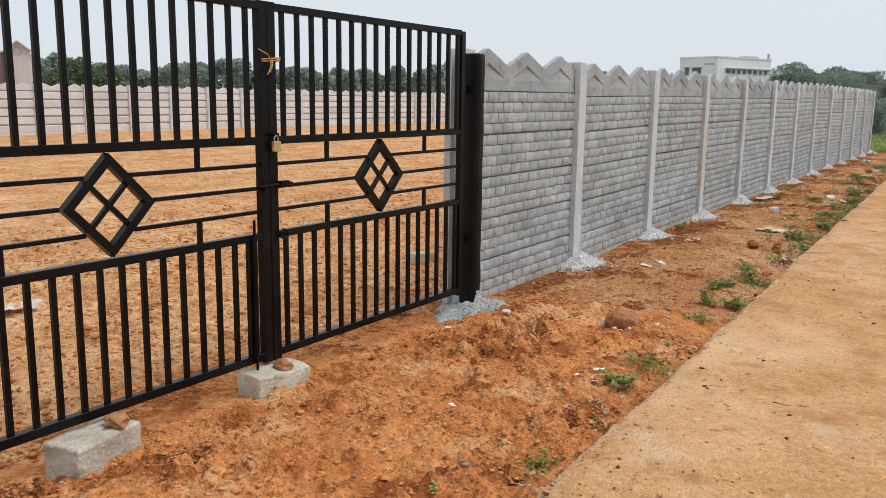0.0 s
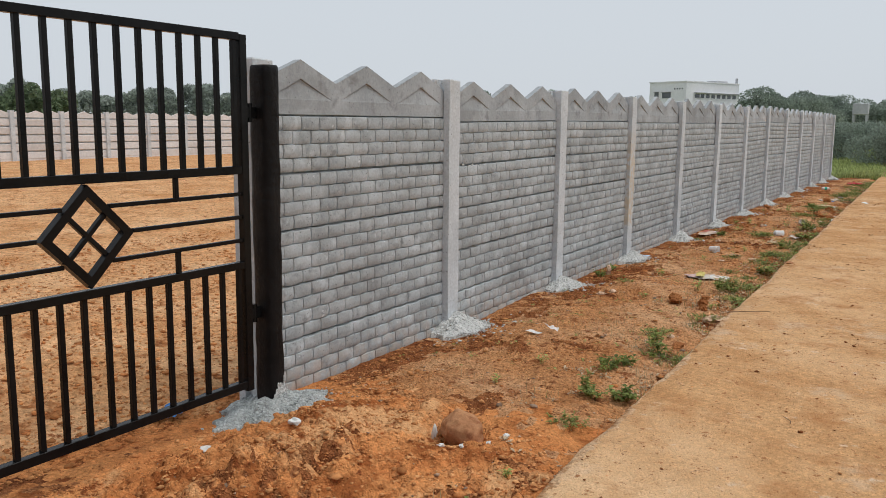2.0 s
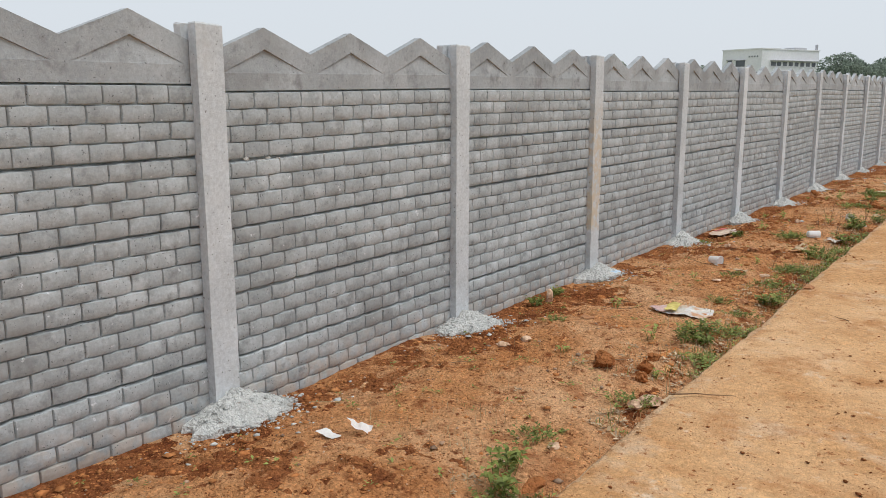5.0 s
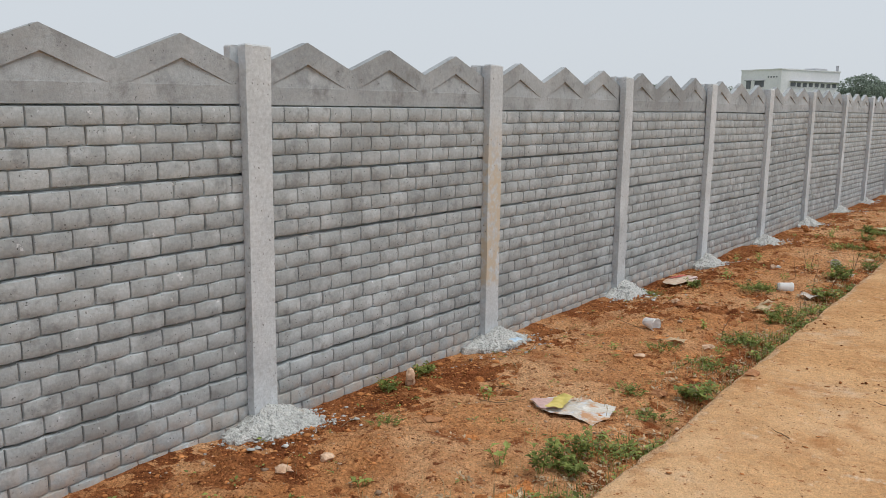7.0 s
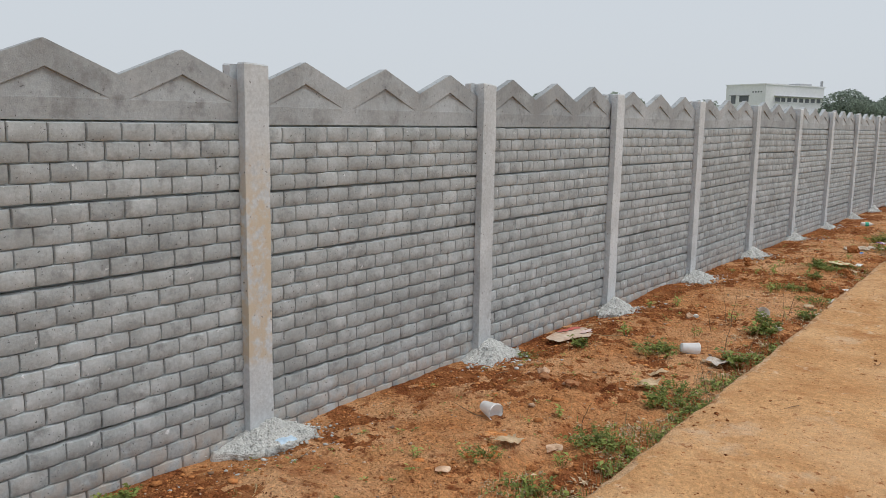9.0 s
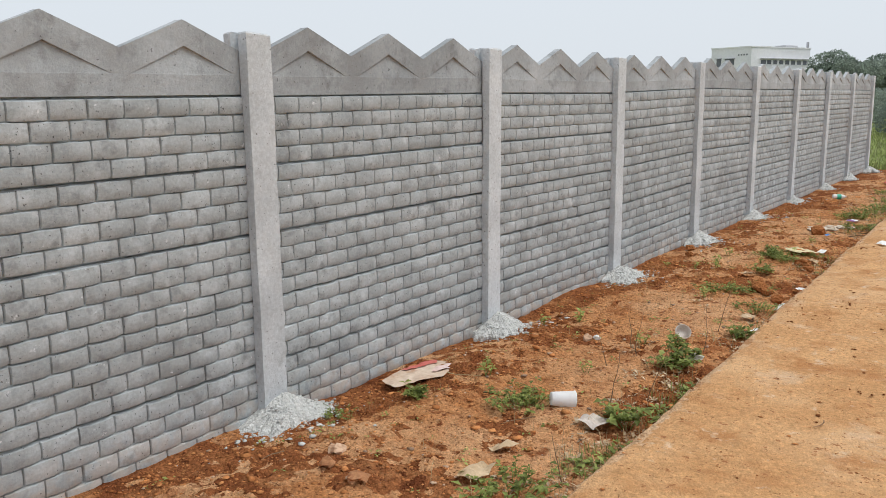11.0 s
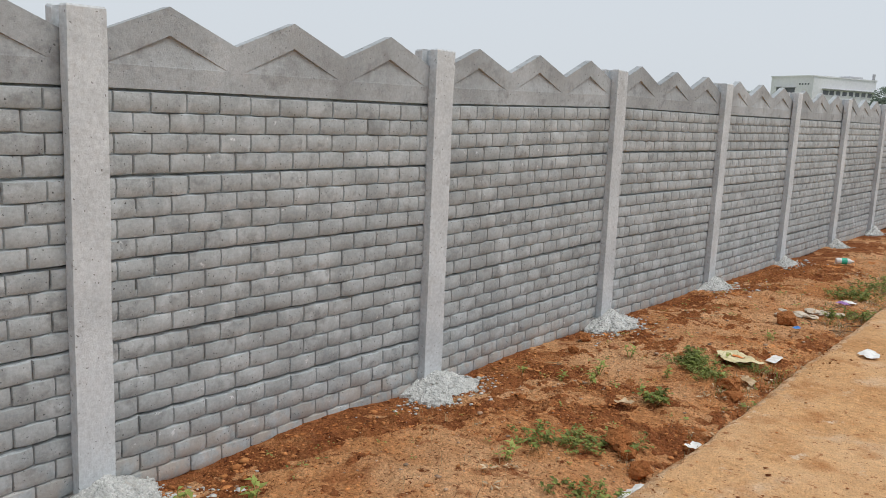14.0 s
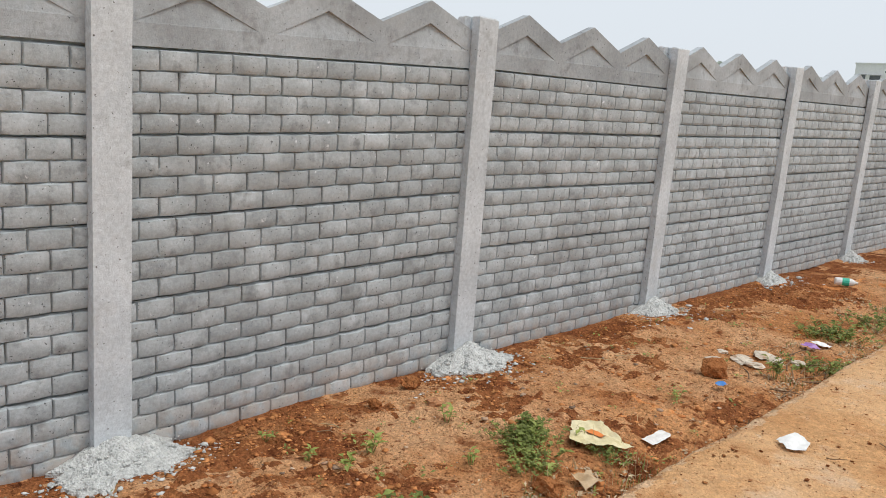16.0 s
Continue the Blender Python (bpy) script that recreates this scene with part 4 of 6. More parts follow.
# ---- far wall across the yard ----
FAR_X, FAR_Y0, FAR_N = -27.6, 3.4, 36
far_wall = thing("wall_west", Matrix(), "pale precast concrete yard wall of plain boards with zigzag top", "wall", kind="structure")


def far_wall_parts():
    bm = bmesh.new()
    box(bm, -0.02, 0.06, -1.0, 1.0, 0.0, 0.268, 0.02)
    board = part("board", bm, FAR_PANEL, far_wall)
    bm = bmesh.new()
    out = [(-1.0, 0.0), (1.0, 0.0), (1.0, 0.15)]
    for c in (0.667, 0.0, -0.667):
        out += [(c, 0.27), (c - 0.333, 0.15)]
    f = [bm.verts.new((0.04, y, z)) for y, z in out]
    b = [bm.verts.new((-0.04, y, z)) for y, z in out]
    bm.faces.new(f)
    bm.faces.new(b[::-1])
    for i in range(len(out)):
        j = (i + 1) % len(out)
        bm.faces.new((f[i], b[i], b[j], f[j]))
    top = part("coping_board", bm, FAR_PANEL, far_wall)
    bm = bmesh.new()
    box(bm, -0.09, 0.09, -0.085, 0.085, -0.1, 1.90, 0.008)
    post = part("concrete_post", bm, POST, far_wall)
    for i in range(FAR_N):
        y = FAR_Y0 + i * 2.1
        for level in range(5):
            o = board if i == 0 and level == 0 else new("board", board.data)
            o.parent = far_wall
            o.matrix_basis = pose(FAR_X, y, 0.03 + level * 0.322, 0, 4 * math.sin(i * 5.1 + level * 2.3), 0)
        o = top if i == 0 else new("coping_board", top.data)
        o.parent = far_wall
        o.matrix_basis = pose(FAR_X, y, 1.64)
        o = post if i == 0 else new("concrete_post", post.data)
        o.parent = far_wall
        o.matrix_basis = pose(FAR_X + 0.05, y + 1.05, 0.0)
    bm = bmesh.new()
    box(bm, FAR_X - 0.05, FAR_X - 0.01, FAR_Y0 - 1.0, FAR_Y0 + FAR_N * 2.1 - 1.0, 0.03, 1.66)
    part("backing", bm, JOINT, far_wall)
    bm = bmesh.new()
    box(bm, FAR_X - 0.06, FAR_X + 0.06, FAR_Y0 - 1.0, FAR_Y0 + FAR_N * 2.1 - 1.0, -0.3, 0.03)
    part("plinth", bm, FAR_PANEL, far_wall)


far_wall_parts()


# ---- trees and distance ----
def leaf_mesh(name, blobs, count, size, mats, seed, parent=None):
    """Many small leaf tufts through a set of uneven blobs (x, y, z, rx, ry, rz)."""
    r = np.random.RandomState(seed)
    weight = np.array([b[3] * b[4] * b[5] for b in blobs]) ** (2 / 3)
    pick = r.choice(len(blobs), count, p=weight / weight.sum())
    B = np.array(blobs)[pick]
    d = r.normal(size=(count, 3))
    d /= np.linalg.norm(d, axis=1)[:, None]
    rad = r.uniform(0.55, 1.06, count) ** 0.6
    centre = B[:, :3] + d * B[:, 3:] * rad[:, None]
    a, b = r.normal(size=(count, 3)), r.normal(size=(count, 3))
    a /= np.linalg.norm(a, axis=1)[:, None]
    b -= a * (a * b).sum(1)[:, None]
    b /= np.linalg.norm(b, axis=1)[:, None]
    s = size * r.uniform(0.5, 1.3, count)[:, None]
    v = np.stack([centre - a * s, centre + b * s * 0.55, centre + a * s, centre - b * s * 0.55], 1).reshape(-1, 3)
    me = bpy.data.meshes.new(name)
    me.vertices.add(len(v))
    me.vertices.foreach_set("co", v.ravel())
    me.loops.add(count * 4)
    me.loops.foreach_set("vertex_index", np.arange(count * 4))
    me.polygons.add(count)
    me.polygons.foreach_set("loop_start", np.arange(0, count * 4, 4))
    me.materials.append(mats)
    me.update(calc_edges=True)
    ob = new(name, me)
    if parent:
        ob.parent = parent
    return ob


def tree(x, y, height, spread, seed, label, mats=None, count=3500, size=0.45):
    t = thing("tree", pose(x, y, -0.1), label, "tree")
    r = random.Random(seed)
    bm = bmesh.new()
    tube(bm, (0, 0, -0.3), (0.1, 0, height * 0.4), height * 0.035, height * 0.022, 8)
    part("trunk", bm, BARK, t)
    blobs = []
    for i in range(16):
        a, q = r.uniform(0, 6.28), r.uniform(0.1, 0.85) ** 0.7 * spread
        top = height * (0.93 - 0.42 * (q / spread) ** 2)
        px, py, pz = q * math.cos(a), q * math.sin(a), top * r.uniform(0.55, 0.95)
        s = spread * r.uniform(0.20, 0.42)
        blobs.append((px, py, pz, s, s, s * 0.75))
        bm = bmesh.new()
        tube(bm, (0.1, 0, height * r.uniform(0.25, 0.4)), (px, py, pz), height * 0.012, height * 0.004, 5)
        if i < 7:
            part("limb", bm, BARK, t)
        else:
            bm.free()
    leaf_mesh("crown", blobs, count, size, mats or TREE_LEAF, seed, t)
    return t


def at(az, dist, from_x=3.3, from_y=-5.4):
    return from_x + dist * math.sin(radians(az)), from_y + dist * math.cos(radians(az))


# tall trees by the white building
for i, (az, dist, el, spread) in enumerate(((-12.1, 196, 1.9, 5.5), (-11.2, 190, 2.55, 7.5), (-10.3, 192, 2.45, 8.0), (-9.2, 205, 2.1, 8.0), (-8.0, 214, 1.9, 8.5), (-6.6, 220, 1.85, 9.0),
                                       (-5.3, 222, 1.8, 9.0), (-4.0, 225, 1.9, 9.0), (-2.6, 230, 1.8, 9.5), (-1.0, 232, 1.9, 9.5), (0.8, 235, 1.8, 9.5))):
    x, y = at(az + 0.9, dist)
    tree(x, y, 1.6 + dist * math.tan(radians(el)), spread, 40 + i, "broad hazy green tree in a distant grove", HAZED_GROVE_LEAF, count=13000, size=0.24)
# round tree and line of trees behind the yard wall
x, y = at(-57.0, 78)
tree(x, y, 1.6 + 78 * math.tan(radians(2.25)), 3.6, 61, "round dense green tree behind the yard wall", count=5000, size=0.22)


def woods(name, az0, az1, dist, el, mats, seed, count, size, label, wave=0.35):
    r = random.Random(seed)
    blobs = []
    n = int((az1 - az0) / 0.75)
    for i in range(n):
        az = az0 + (az1 - az0) * (i + r.uniform(0, 1)) / n
        d = dist * r.uniform(0.94, 1.08)
        h = 1.6 + d * math.tan(radians(el * (1 + wave * noise.noise(Vector((az * 0.35, seed, 0)))) * r.uniform(0.8, 1.05)))
        x, y = at(az, d)
        s = d * 0.011
        blobs.append((x, y, h - s * 0.8, s * r.uniform(0.8, 1.3), s, s * 0.8))
        blobs.append((x, y, h * 0.45, s * 1.4, s, h * 0.46))
    return tagged(leaf_mesh(name, blobs, count, size, mats, seed), label, "trees", kind="stuff")


# woods, scrub and bushes wear the leaf colours with haze painted in
woods("far_woods", -66, -22, 150, 2.05, HAZED_WOOD_LEAF, 71, 100000, 0.36, "hazy grey-green line of distant trees", 0.6)
woods("far_grove", -13.5, 8, 260, 1.55, HAZED_WOOD_LEAF, 72, 50000, 0.45, "hazy distant grove along the horizon", 0.3)
woods("scrub_belt", -14, 14, 92, 0.35, HAZED_GROVE_LEAF, 73, 70000, 0.14, "belt of dark green scrub beyond the field", 0.5)
for az, d, h, s in ((-8.8, 70, 1.6, 2.0), (-5.0, 48, 2.0, 1.9), (-3.6, 41, 2.1, 1.7), (-6.6, 78, 2.1, 2.4), (-1.8, 46, 1.9, 2.0), (-10.3, 85, 2.2, 2.6)):
    x, y = at(az, d)
    r = random.Random(int(d))
    bush = thing("bush", pose(x, y, -0.1), "loose green bush at the edge of the field", "bush", group="field bushes")
    blobs = [(r.uniform(-s, s) * 0.7, r.uniform(-s, s) * 0.7, h * r.uniform(0.3, 0.75), s * 0.45, s * 0.45, h * 0.3) for _ in range(9)]
    leaf_mesh("foliage", blobs, 9000, 0.055, HAZED_GROVE_LEAF, int(d * 7), bush)
    bm = bmesh.new()
    for b in blobs:
        tube(bm, (0, 0, 0), b[:3], 0.03, 0.01, 5)
    part("stems", bm, BARK, bush)


def bare_shrub(az, d, h, s, seed):
    x, y = at(az, d)
    sh = thing("bare_tree", pose(x, y, 0), "thin leafless grey tree beside the white building", "tree")
    r = random.Random(seed)
    bm = bmesh.new()
    for i in range(60):
        a, q = r.uniform(0, 6.28), r.uniform(0, s)
        z = h * r.uniform(0.6, 1.0) * (1 - 0.4 * q / s)
        tube(bm, (q * 0.2 * math.cos(a), q * 0.2 * math.sin(a), h * 0.3), (q * math.cos(a), q * math.sin(a), z), 0.09, 0.03, 4)
    tube(bm, (0, 0, -0.2), (0, 0, h * 0.35), 0.3, 0.2, 6)
    part("branches", bm, BARK, sh)
    leaf_mesh("sparse_leaves", [(0, 0, h * 0.72, s, s, h * 0.25)], 500, 0.25, HAZED_WOOD_LEAF, seed, sh)


bare_shrub(-18.9, 190, 8.2, 3.2, 5)
bare_shrub(-19.9, 195, 7.0, 3.0, 6)


# white building
def white_building():
    house = thing("apartment_building", Matrix(), "long white flat-roofed building with dark window bands and roof tanks", "building")
    cx, cy = at(-15.52, 212)
    ux, uy = 0.378, 0.926                     # along the long face
    turn = math.degrees(math.atan2(uy, ux))
    house.matrix_basis = pose(cx, cy, 0, 0, 0, turn)
    L, W, H = 21.0, 11.2, 12.1               # local x along the long face, +y away from the road
    bm = bmesh.new()
    box(bm, 0, L, 0, W, -0.5, H)
    part("wall", bm, WHITE_WALL, house)
    bm = bmesh.new()
    box(bm, -0.15, L + 0.15, -0.15, W + 0.15, H, H + 0.25)
    part("parapet", bm, WHITE_WALL, house)
    for z in (H - 2.55, H - 6.1):
        bm = bmesh.new()
        box(bm, 3.0, L + 0.3, -0.9, 0.0, z, z + 0.16)
        part("sunshade", bm, GREY_TRIM, house)
    for fl in (0, 1, 2):
        z0 = H - 3.7 - fl * 3.5
        for i in range(8):
            x0 = 3.4 + i * 2.15
            w = part_window(house, x0, x0 + (1.4 if i else 1.8), -0.02, 0.25, z0, z0 + 0.95)
    # short face towards the viewer's left: its windows look along local -x
    def end_window(y0, y1, z0, z1):
        bm = bmesh.new()
        box(bm, -0.06, 0.2, y0, y1, z0, z1)
        o = part("window", bm, DARK_GLASS, house)
        bm = bmesh.new()
        box(bm, -0.5, 0.0, y0 - 0.2, y1 + 0.2, z1, z1 + 0.14)
        part("window_shade", bm, GREY_TRIM, house)
    end_window(8.3, 9.6, H - 4.2, H - 2.3)
    end_window(4.6, 7.2, H - 3.8, H - 2.4)
    for i in range(4):
        y = 1.0 + i * 0.75
        bm = bmesh.new()
        box(bm, -0.05, 0.2, y, y + 0.36, H - 1.75, H - 1.40)
        part("vent", bm, DARK_GLASS, house)
        bm = bmesh.new()
        box(bm, -0.05, 0.2, y, y + 0.36, H - 5.4, H - 5.05)
        part("vent", bm, DARK_GLASS, house)
    bm = bmesh.new()
    box(bm, 14.5, 19.0, 2.0, 5.0, H + 0.25, H + 0.85, 0.1)
    part("roof_tank", bm, GREY_TRIM, house, "grey roof tank")
    bm = bmesh.new()
    box(bm, 6.0, 9.5, 2.0, 5.0, H + 0.25, H + 0.5, 0.1)
    part("roof_block", bm, GREY_TRIM, house)
    bm = bmesh.new()
    box(bm, L - 0.6, L - 0.15, 0.3, 0.8, H + 0.2, H + 1.6, 0.06)
    part("chimney", bm, GREY_TRIM, house)


def part_window(house, x0, x1, ya, yb, z0, z1):
    bm = bmesh.new()
    box(bm, x0, x1, ya, yb, z0, z1)
    o = part("window", bm, DARK_GLASS, house)
    bm = bmesh.new()
    box(bm, x0 - 0.1, x1 + 0.1, ya - 0.14, ya, z0 - 0.12, z0)
    part("sill", bm, WHITE_WALL, o)
    return o


white_building()


def pink_house():
    x, y = at(-60.25, 88)
    h = thing("house", pose(x, y, 0, 0, 0, 62), "pale pink gabled house with a round vent", "house")
    bm = bmesh.new()
    out = [(-0.95, -0.5), (0.95, -0.5), (0.95, 5.3), (0.0, 6.05), (-0.95, 5.3)]
    f = [bm.verts.new((a, -2.5, z)) for a, z in out]
    b = [bm.verts.new((a, 4.0, z)) for a, z in out]
    bm.faces.new(f)
    bm.faces.new(b[::-1])
    for i in range(5):
        j = (i + 1) % 5
        bm.faces.new((f[i], b[i], b[j], f[j]))
    part("wall", bm, PINK_WALL, h)
    bm = bmesh.new()
    for s in (-1, 1):
        a, c = Vector((0, 0, 6.05)), Vector((s * 1.08, 0, 5.19))
        n = Vector((s * 0.06, 0, 0.10))
        vs = [bm.verts.new(Vector((p.x, yy, p.z)) + q) for yy in (-2.8, 4.2) for p in (a, c) for q in (Vector(), n)]
        for fc in ((0, 2, 3, 1), (4, 5, 7, 6), (0, 4, 6, 2), (1, 3, 7, 5), (0, 1, 5, 4), (2, 6, 7, 3)):
            bm.faces.new([vs[i] for i in fc])
    part("roof", bm, PINK_WALL, h)
    bm = bmesh.new()
    for i in range(12):
        a0, a1 = math.pi * i / 6, math.pi * (i + 1) / 6
        tube(bm, (0.3 * math.cos(a0), -2.53, 5.25 + 0.3 * math.sin(a0)), (0.3 * math.cos(a1), -2.53, 5.25 + 0.3 * math.sin(a1)), 0.06, sides=5)
    part("round_vent", bm, GREY_TRIM, h)
    x2, y2 = at(-61.6, 90)
    h2 = thing("house", pose(x2, y2, 0, 0, 0, 30), "low pale pink house with a flat parapet roof", "house")
    bm = bmesh.new()
    box(bm, -2.2, 1.0, -2.0, 5.0, -0.5, 5.1)
    part("wall", bm, PINK_WALL, h2)
    bm = bmesh.new()
    box(bm, -2.4, 1.15, -2.2, 5.2, 5.1, 5.35)
    part("parapet", bm, GREY_TRIM, h2)
    bm = bmesh.new()
    box(bm, -1.4, 0.4, -2.05, -1.7, 2.2, 3.4)
    part("window", bm, DARK_GLASS, h2)


pink_house()


def water_tower():
    x, y = at(-5.2, 175)
    w = thing("water_tower", pose(x, y, 0), "small grey concrete water tower among trees", "tower")
    bm = bmesh.new()
    box(bm, -1.3, 1.3, -1.3, 1.3, 4.0, 6.0, 0.1)
    part("tank", bm, GREY_TRIM, w)
    for sx in (-1, 1):
        for sy in (-1, 1):
            bm = bmesh.new()
            box(bm, sx * 1.1 - 0.15, sx * 1.1 + 0.15, sy * 1.1 - 0.15, sy * 1.1 + 0.15, -0.5, 4.0)
            part("leg", bm, GREY_TRIM, w)


water_tower()


# ---- grass of the field beyond the wall ----
def blades(name, xs, ys, zs, length, width, seed, mats, label):
    r = np.random.RandomState(seed)
    n = len(xs)
    a = r.uniform(0, 2 * np.pi, n)
    lean = r.uniform(0.1, 0.75, n)
    L = length * r.uniform(0.5, 1.3, n)
    w = width * r.uniform(0.6, 1.2, n)
    ca, sa = np.cos(a), np.sin(a)
    p0 = np.stack([xs - sa * w, ys + ca * w, zs - 0.01], -1)
    p1 = np.stack([xs + sa * w, ys - ca * w, zs - 0.01], -1)
    mid = np.stack([xs + ca * L * lean * 0.35, ys + sa * L * lean * 0.35, zs + L * 0.6], -1)
    p2 = mid + np.stack([sa * w, -ca * w, 0 * w], -1) * 0.8
    p3 = mid - np.stack([sa * w, -ca * w, 0 * w], -1) * 0.8
    tip = np.stack([xs + ca * L * lean, ys + sa * L * lean, zs + L * (1 - 0.35 * lean)], -1)
    v = np.stack([p0, p1, p2, p3, tip], 1).reshape(-1, 3)
    i = np.arange(n)[:, None] * 5
    faces = np.concatenate([(i + np.array([0, 1, 2, 3])).tolist(), ], 0).tolist() + (i + np.array([3, 2, 4])).tolist()
    ob = mesh_object(name, v.tolist(), faces, mats)
    return tagged(ob, label, "grass", kind="stuff")


r = np.random.RandomState(8)
n = 42000
fy = 25.6 + 42 * r.uniform(0, 1, n) ** 1.6
fx = r.uniform(-12, 2.2, n) - (fy - 26) * 0.10
blades("field_grass", fx, fy, ground_z(fx, fy), 0.20, 0.013, 9, FIELD, "bright green grass of an overgrown field")

# ---- blocks, stones and litter ----
def stone(x, y, size, seed, label, mats=BOULDER, turn=0.0, sink=0.25, z=None, name="stone", detail=2, rough=0.34):
    base = on_ground(x, y) if z is None else z
    bm = bmesh.new()
    lump(bm, (0, 0, 0), size, seed, detail, rough)
    ob = part(name, bm, mats, smooth=max(size) > 0.09)
    ob.matrix_basis = pose(x, y, base + size[2] * (1 - sink), 0, 0, turn)
    return tagged(ob, label, "stone")


def worn_block(x, y, z, dims, turn, seed, label, tilt=0.0):
    bm = bmesh.new()
    a, b, c = (d / 2 for d in dims)
    box(bm, -a, a, -b, b, -c, c, 0.012)
    bmesh.ops.triangulate(bm, faces=bm.faces[:])
    bmesh.ops.subdivide_edges(bm, edges=bm.edges[:], cuts=5, use_grid_fill=True)
    off = Vector((seed, seed * 2, 0))
    for v in bm.verts:
        v.co += v.co.normalized() * (0.014 * noise.noise(v.co * 8 + off) + 0.005 * noise.noise(v.co * 24 + off) + 0.0025 * noise.noise(v.co * 60 + off))
    ob = part("concrete_block", bm, BLOCK)
    ob.matrix_basis = pose(x, y, z + c - 0.02, tilt, 0, turn)
    return tagged(ob, label, "block", group="gate stop blocks")


worn_block(0.165, -3.375, on_ground(0.17, -3.37), (0.36, 0.205, 0.165), 101, 1.0, "worn pale concrete block lying under the gate leaf")
worn_block(0.165, -2.265, on_ground(0.17, -2.26), (0.34, 0.21, 0.155), 80, 4.0, "worn grey concrete block under the meeting stiles")
stone(0.20, -3.285, (0.055, 0.050, 0.028), 8, "brown stone resting on a concrete block", z=on_ground(0.17, -3.37) + 0.142, sink=0.0)
stone(0.205, -2.235, (0.045, 0.052, 0.030), 9, "smooth brown stone resting on a concrete block", z=on_ground(0.17, -2.26) + 0.120, sink=0.0)
stone(1.300, 0.020, (0.145, 0.095, 0.092), 12, "rounded reddish-brown boulder in a scooped hollow", sink=0.22, rough=0.14, turn=-25, detail=4)
stone(0.155, 5.16, (0.028, 0.032, 0.052), 14, "upright tan stone against the wall base", PEBBLE, sink=0.2)
stone(1.83, 6.33, (0.040, 0.050, 0.018), 15, "flat brown stone on the road edge", z=ROAD_Z - 0.01)
stone(0.72, 7.99, (0.036, 0.032, 0.022), 16, "dark purple-grey stone on soil", BOULDER)
stone(0.94, 7.94, (0.042, 0.05, 0.018), 17, "brown flat stone on soil")
stone(0.62, 8.15, (0.035, 0.045, 0.022), 18, "pale brown stone on soil", PEBBLE)
stone(0.76, 4.62, (0.055, 0.040, 0.012), 19, "dark flat shard on soil", BOULDER)
stone(0.62, 3.74, (0.050, 0.036, 0.012), 20, "flat pinkish pebble on soil", PEBBLE)
stone(1.05, 15.72, (0.090, 0.085, 0.060), 21, "red soil-coated stone among rubble", HEAP, rough=0.2)
stone(1.80, 2.10, (0.040, 0.065, 0.020), 22, "reddish clod on the road edge", HEAP, z=ROAD_Z - 0.01)
stone(1.30, 3.76, (0.062, 0.075, 0.048), 71, "tan angular stone on soil", HEAP, turn=20, rough=0.3)
stone(1.525, 3.84, (0.042, 0.05, 0.035), 72, "red clod among the weeds", HEAP)
stone(1.56, 3.70, (0.038, 0.034, 0.03), 73, "red clod among the weeds", HEAP)
stone(1.50, 4.02, (0.035, 0.040, 0.028), 74, "red clod among the weeds", HEAP)
stone(1.72, 3.43, (0.060, 0.055, 0.034), 75, "pinkish-tan stone at the road edge", PEBBLE, rough=0.3)
stone(1.70, 3.29, (0.034, 0.040, 0.028), 76, "pale tan stone at the road edge", PEBBLE, rough=0.3)
stone(0.636, 3.98, (0.032, 0.030, 0.020), 77, "pale pebble on soil", PEBBLE)
stone(1.27, 7.14, (0.042, 0.060, 0.010), 78, "flat pale tan slab in a rut", PEBBLE, turn=15)
stone(1.35, 6.80, (0.034, 0.040, 0.016), 79, "flat brown slab in a rut", HEAP)
stone(1.78, 6.40, (0.055, 0.055, 0.036), 80, "brown angular stone at the road edge", HEAP, rough=0.3)
stone(1.06, 6.44, (0.034, 0.040, 0.008), 81, "flat pale tan shard on soil", PEBBLE)
stone(0.757, 10.42, (0.034, 0.032, 0.024), 82, "tan pebble on soil", PEBBLE)
stone(0.80, 10.47, (0.024, 0.026, 0.018), 83, "blue-grey pebble on soil", CHIP)
stone(1.315, 12.40, (0.060, 0.07, 0.055), 84, "red soil clod among weeds", HEAP, rough=0.3)
stone(1.50, 12.27, (0.055, 0.06, 0.040), 85, "red soil clod at the road edge", HEAP, rough=0.3)
stone(1.40, 12.33, (0.045, 0.05, 0.035), 86, "red soil clod among weeds", HEAP, rough=0.3)
stone(1.48, 5.80, (0.050, 0.035, 0.018), 23, "brown chip of wood-coloured stone", BOULDER)
stone(1.60, 2.62, (0.030, 0.036, 0.016), 24, "pale pebble by the weeds", PEBBLE)
stone(1.34, 13.72, (0.070, 0.05, 0.035), 25, "red clod beside the road", HEAP)
stone(1.42, 13.62, (0.055, 0.06, 0.030), 26, "red clod beside the road", HEAP)
stone(0.42, 13.98, (0.030, 0.036, 0.022), 27, "brown stone near the wall base", BOULDER)
stone(0.13, 14.10, (0.045, 0.05, 0.035), 28, "brown clod at the wall base", HEAP)
stone(0.24, 13.75, (0.035, 0.04, 0.025), 29, "brown clod near the wall base", HEAP)
stone(0.65, -0.52, (0.035, 0.03, 0.018), 30, "grey cement lump on the spoil heap", CHIP)
stone(0.40, -0.86, (0.050, 0.04, 0.024), 31, "pale cement lump before the gate post", CHIP)
for i, (x, y, s) in enumerate(((0.93, 15.95, 0.055), (1.0, 16.16, 0.075), (1.12, 16.1, 0.06), (1.18, 16.28, 0.065), (1.05, 16.38, 0.07), (1.26, 16.45, 0.05), (0.86, 16.2, 0.04))):
    stone(x, y, (s * 0.85, s * 1.0, s * 0.28), 40 + i, "pale flat piece of broken concrete on soil", RUBBLE, turn=i * 50)
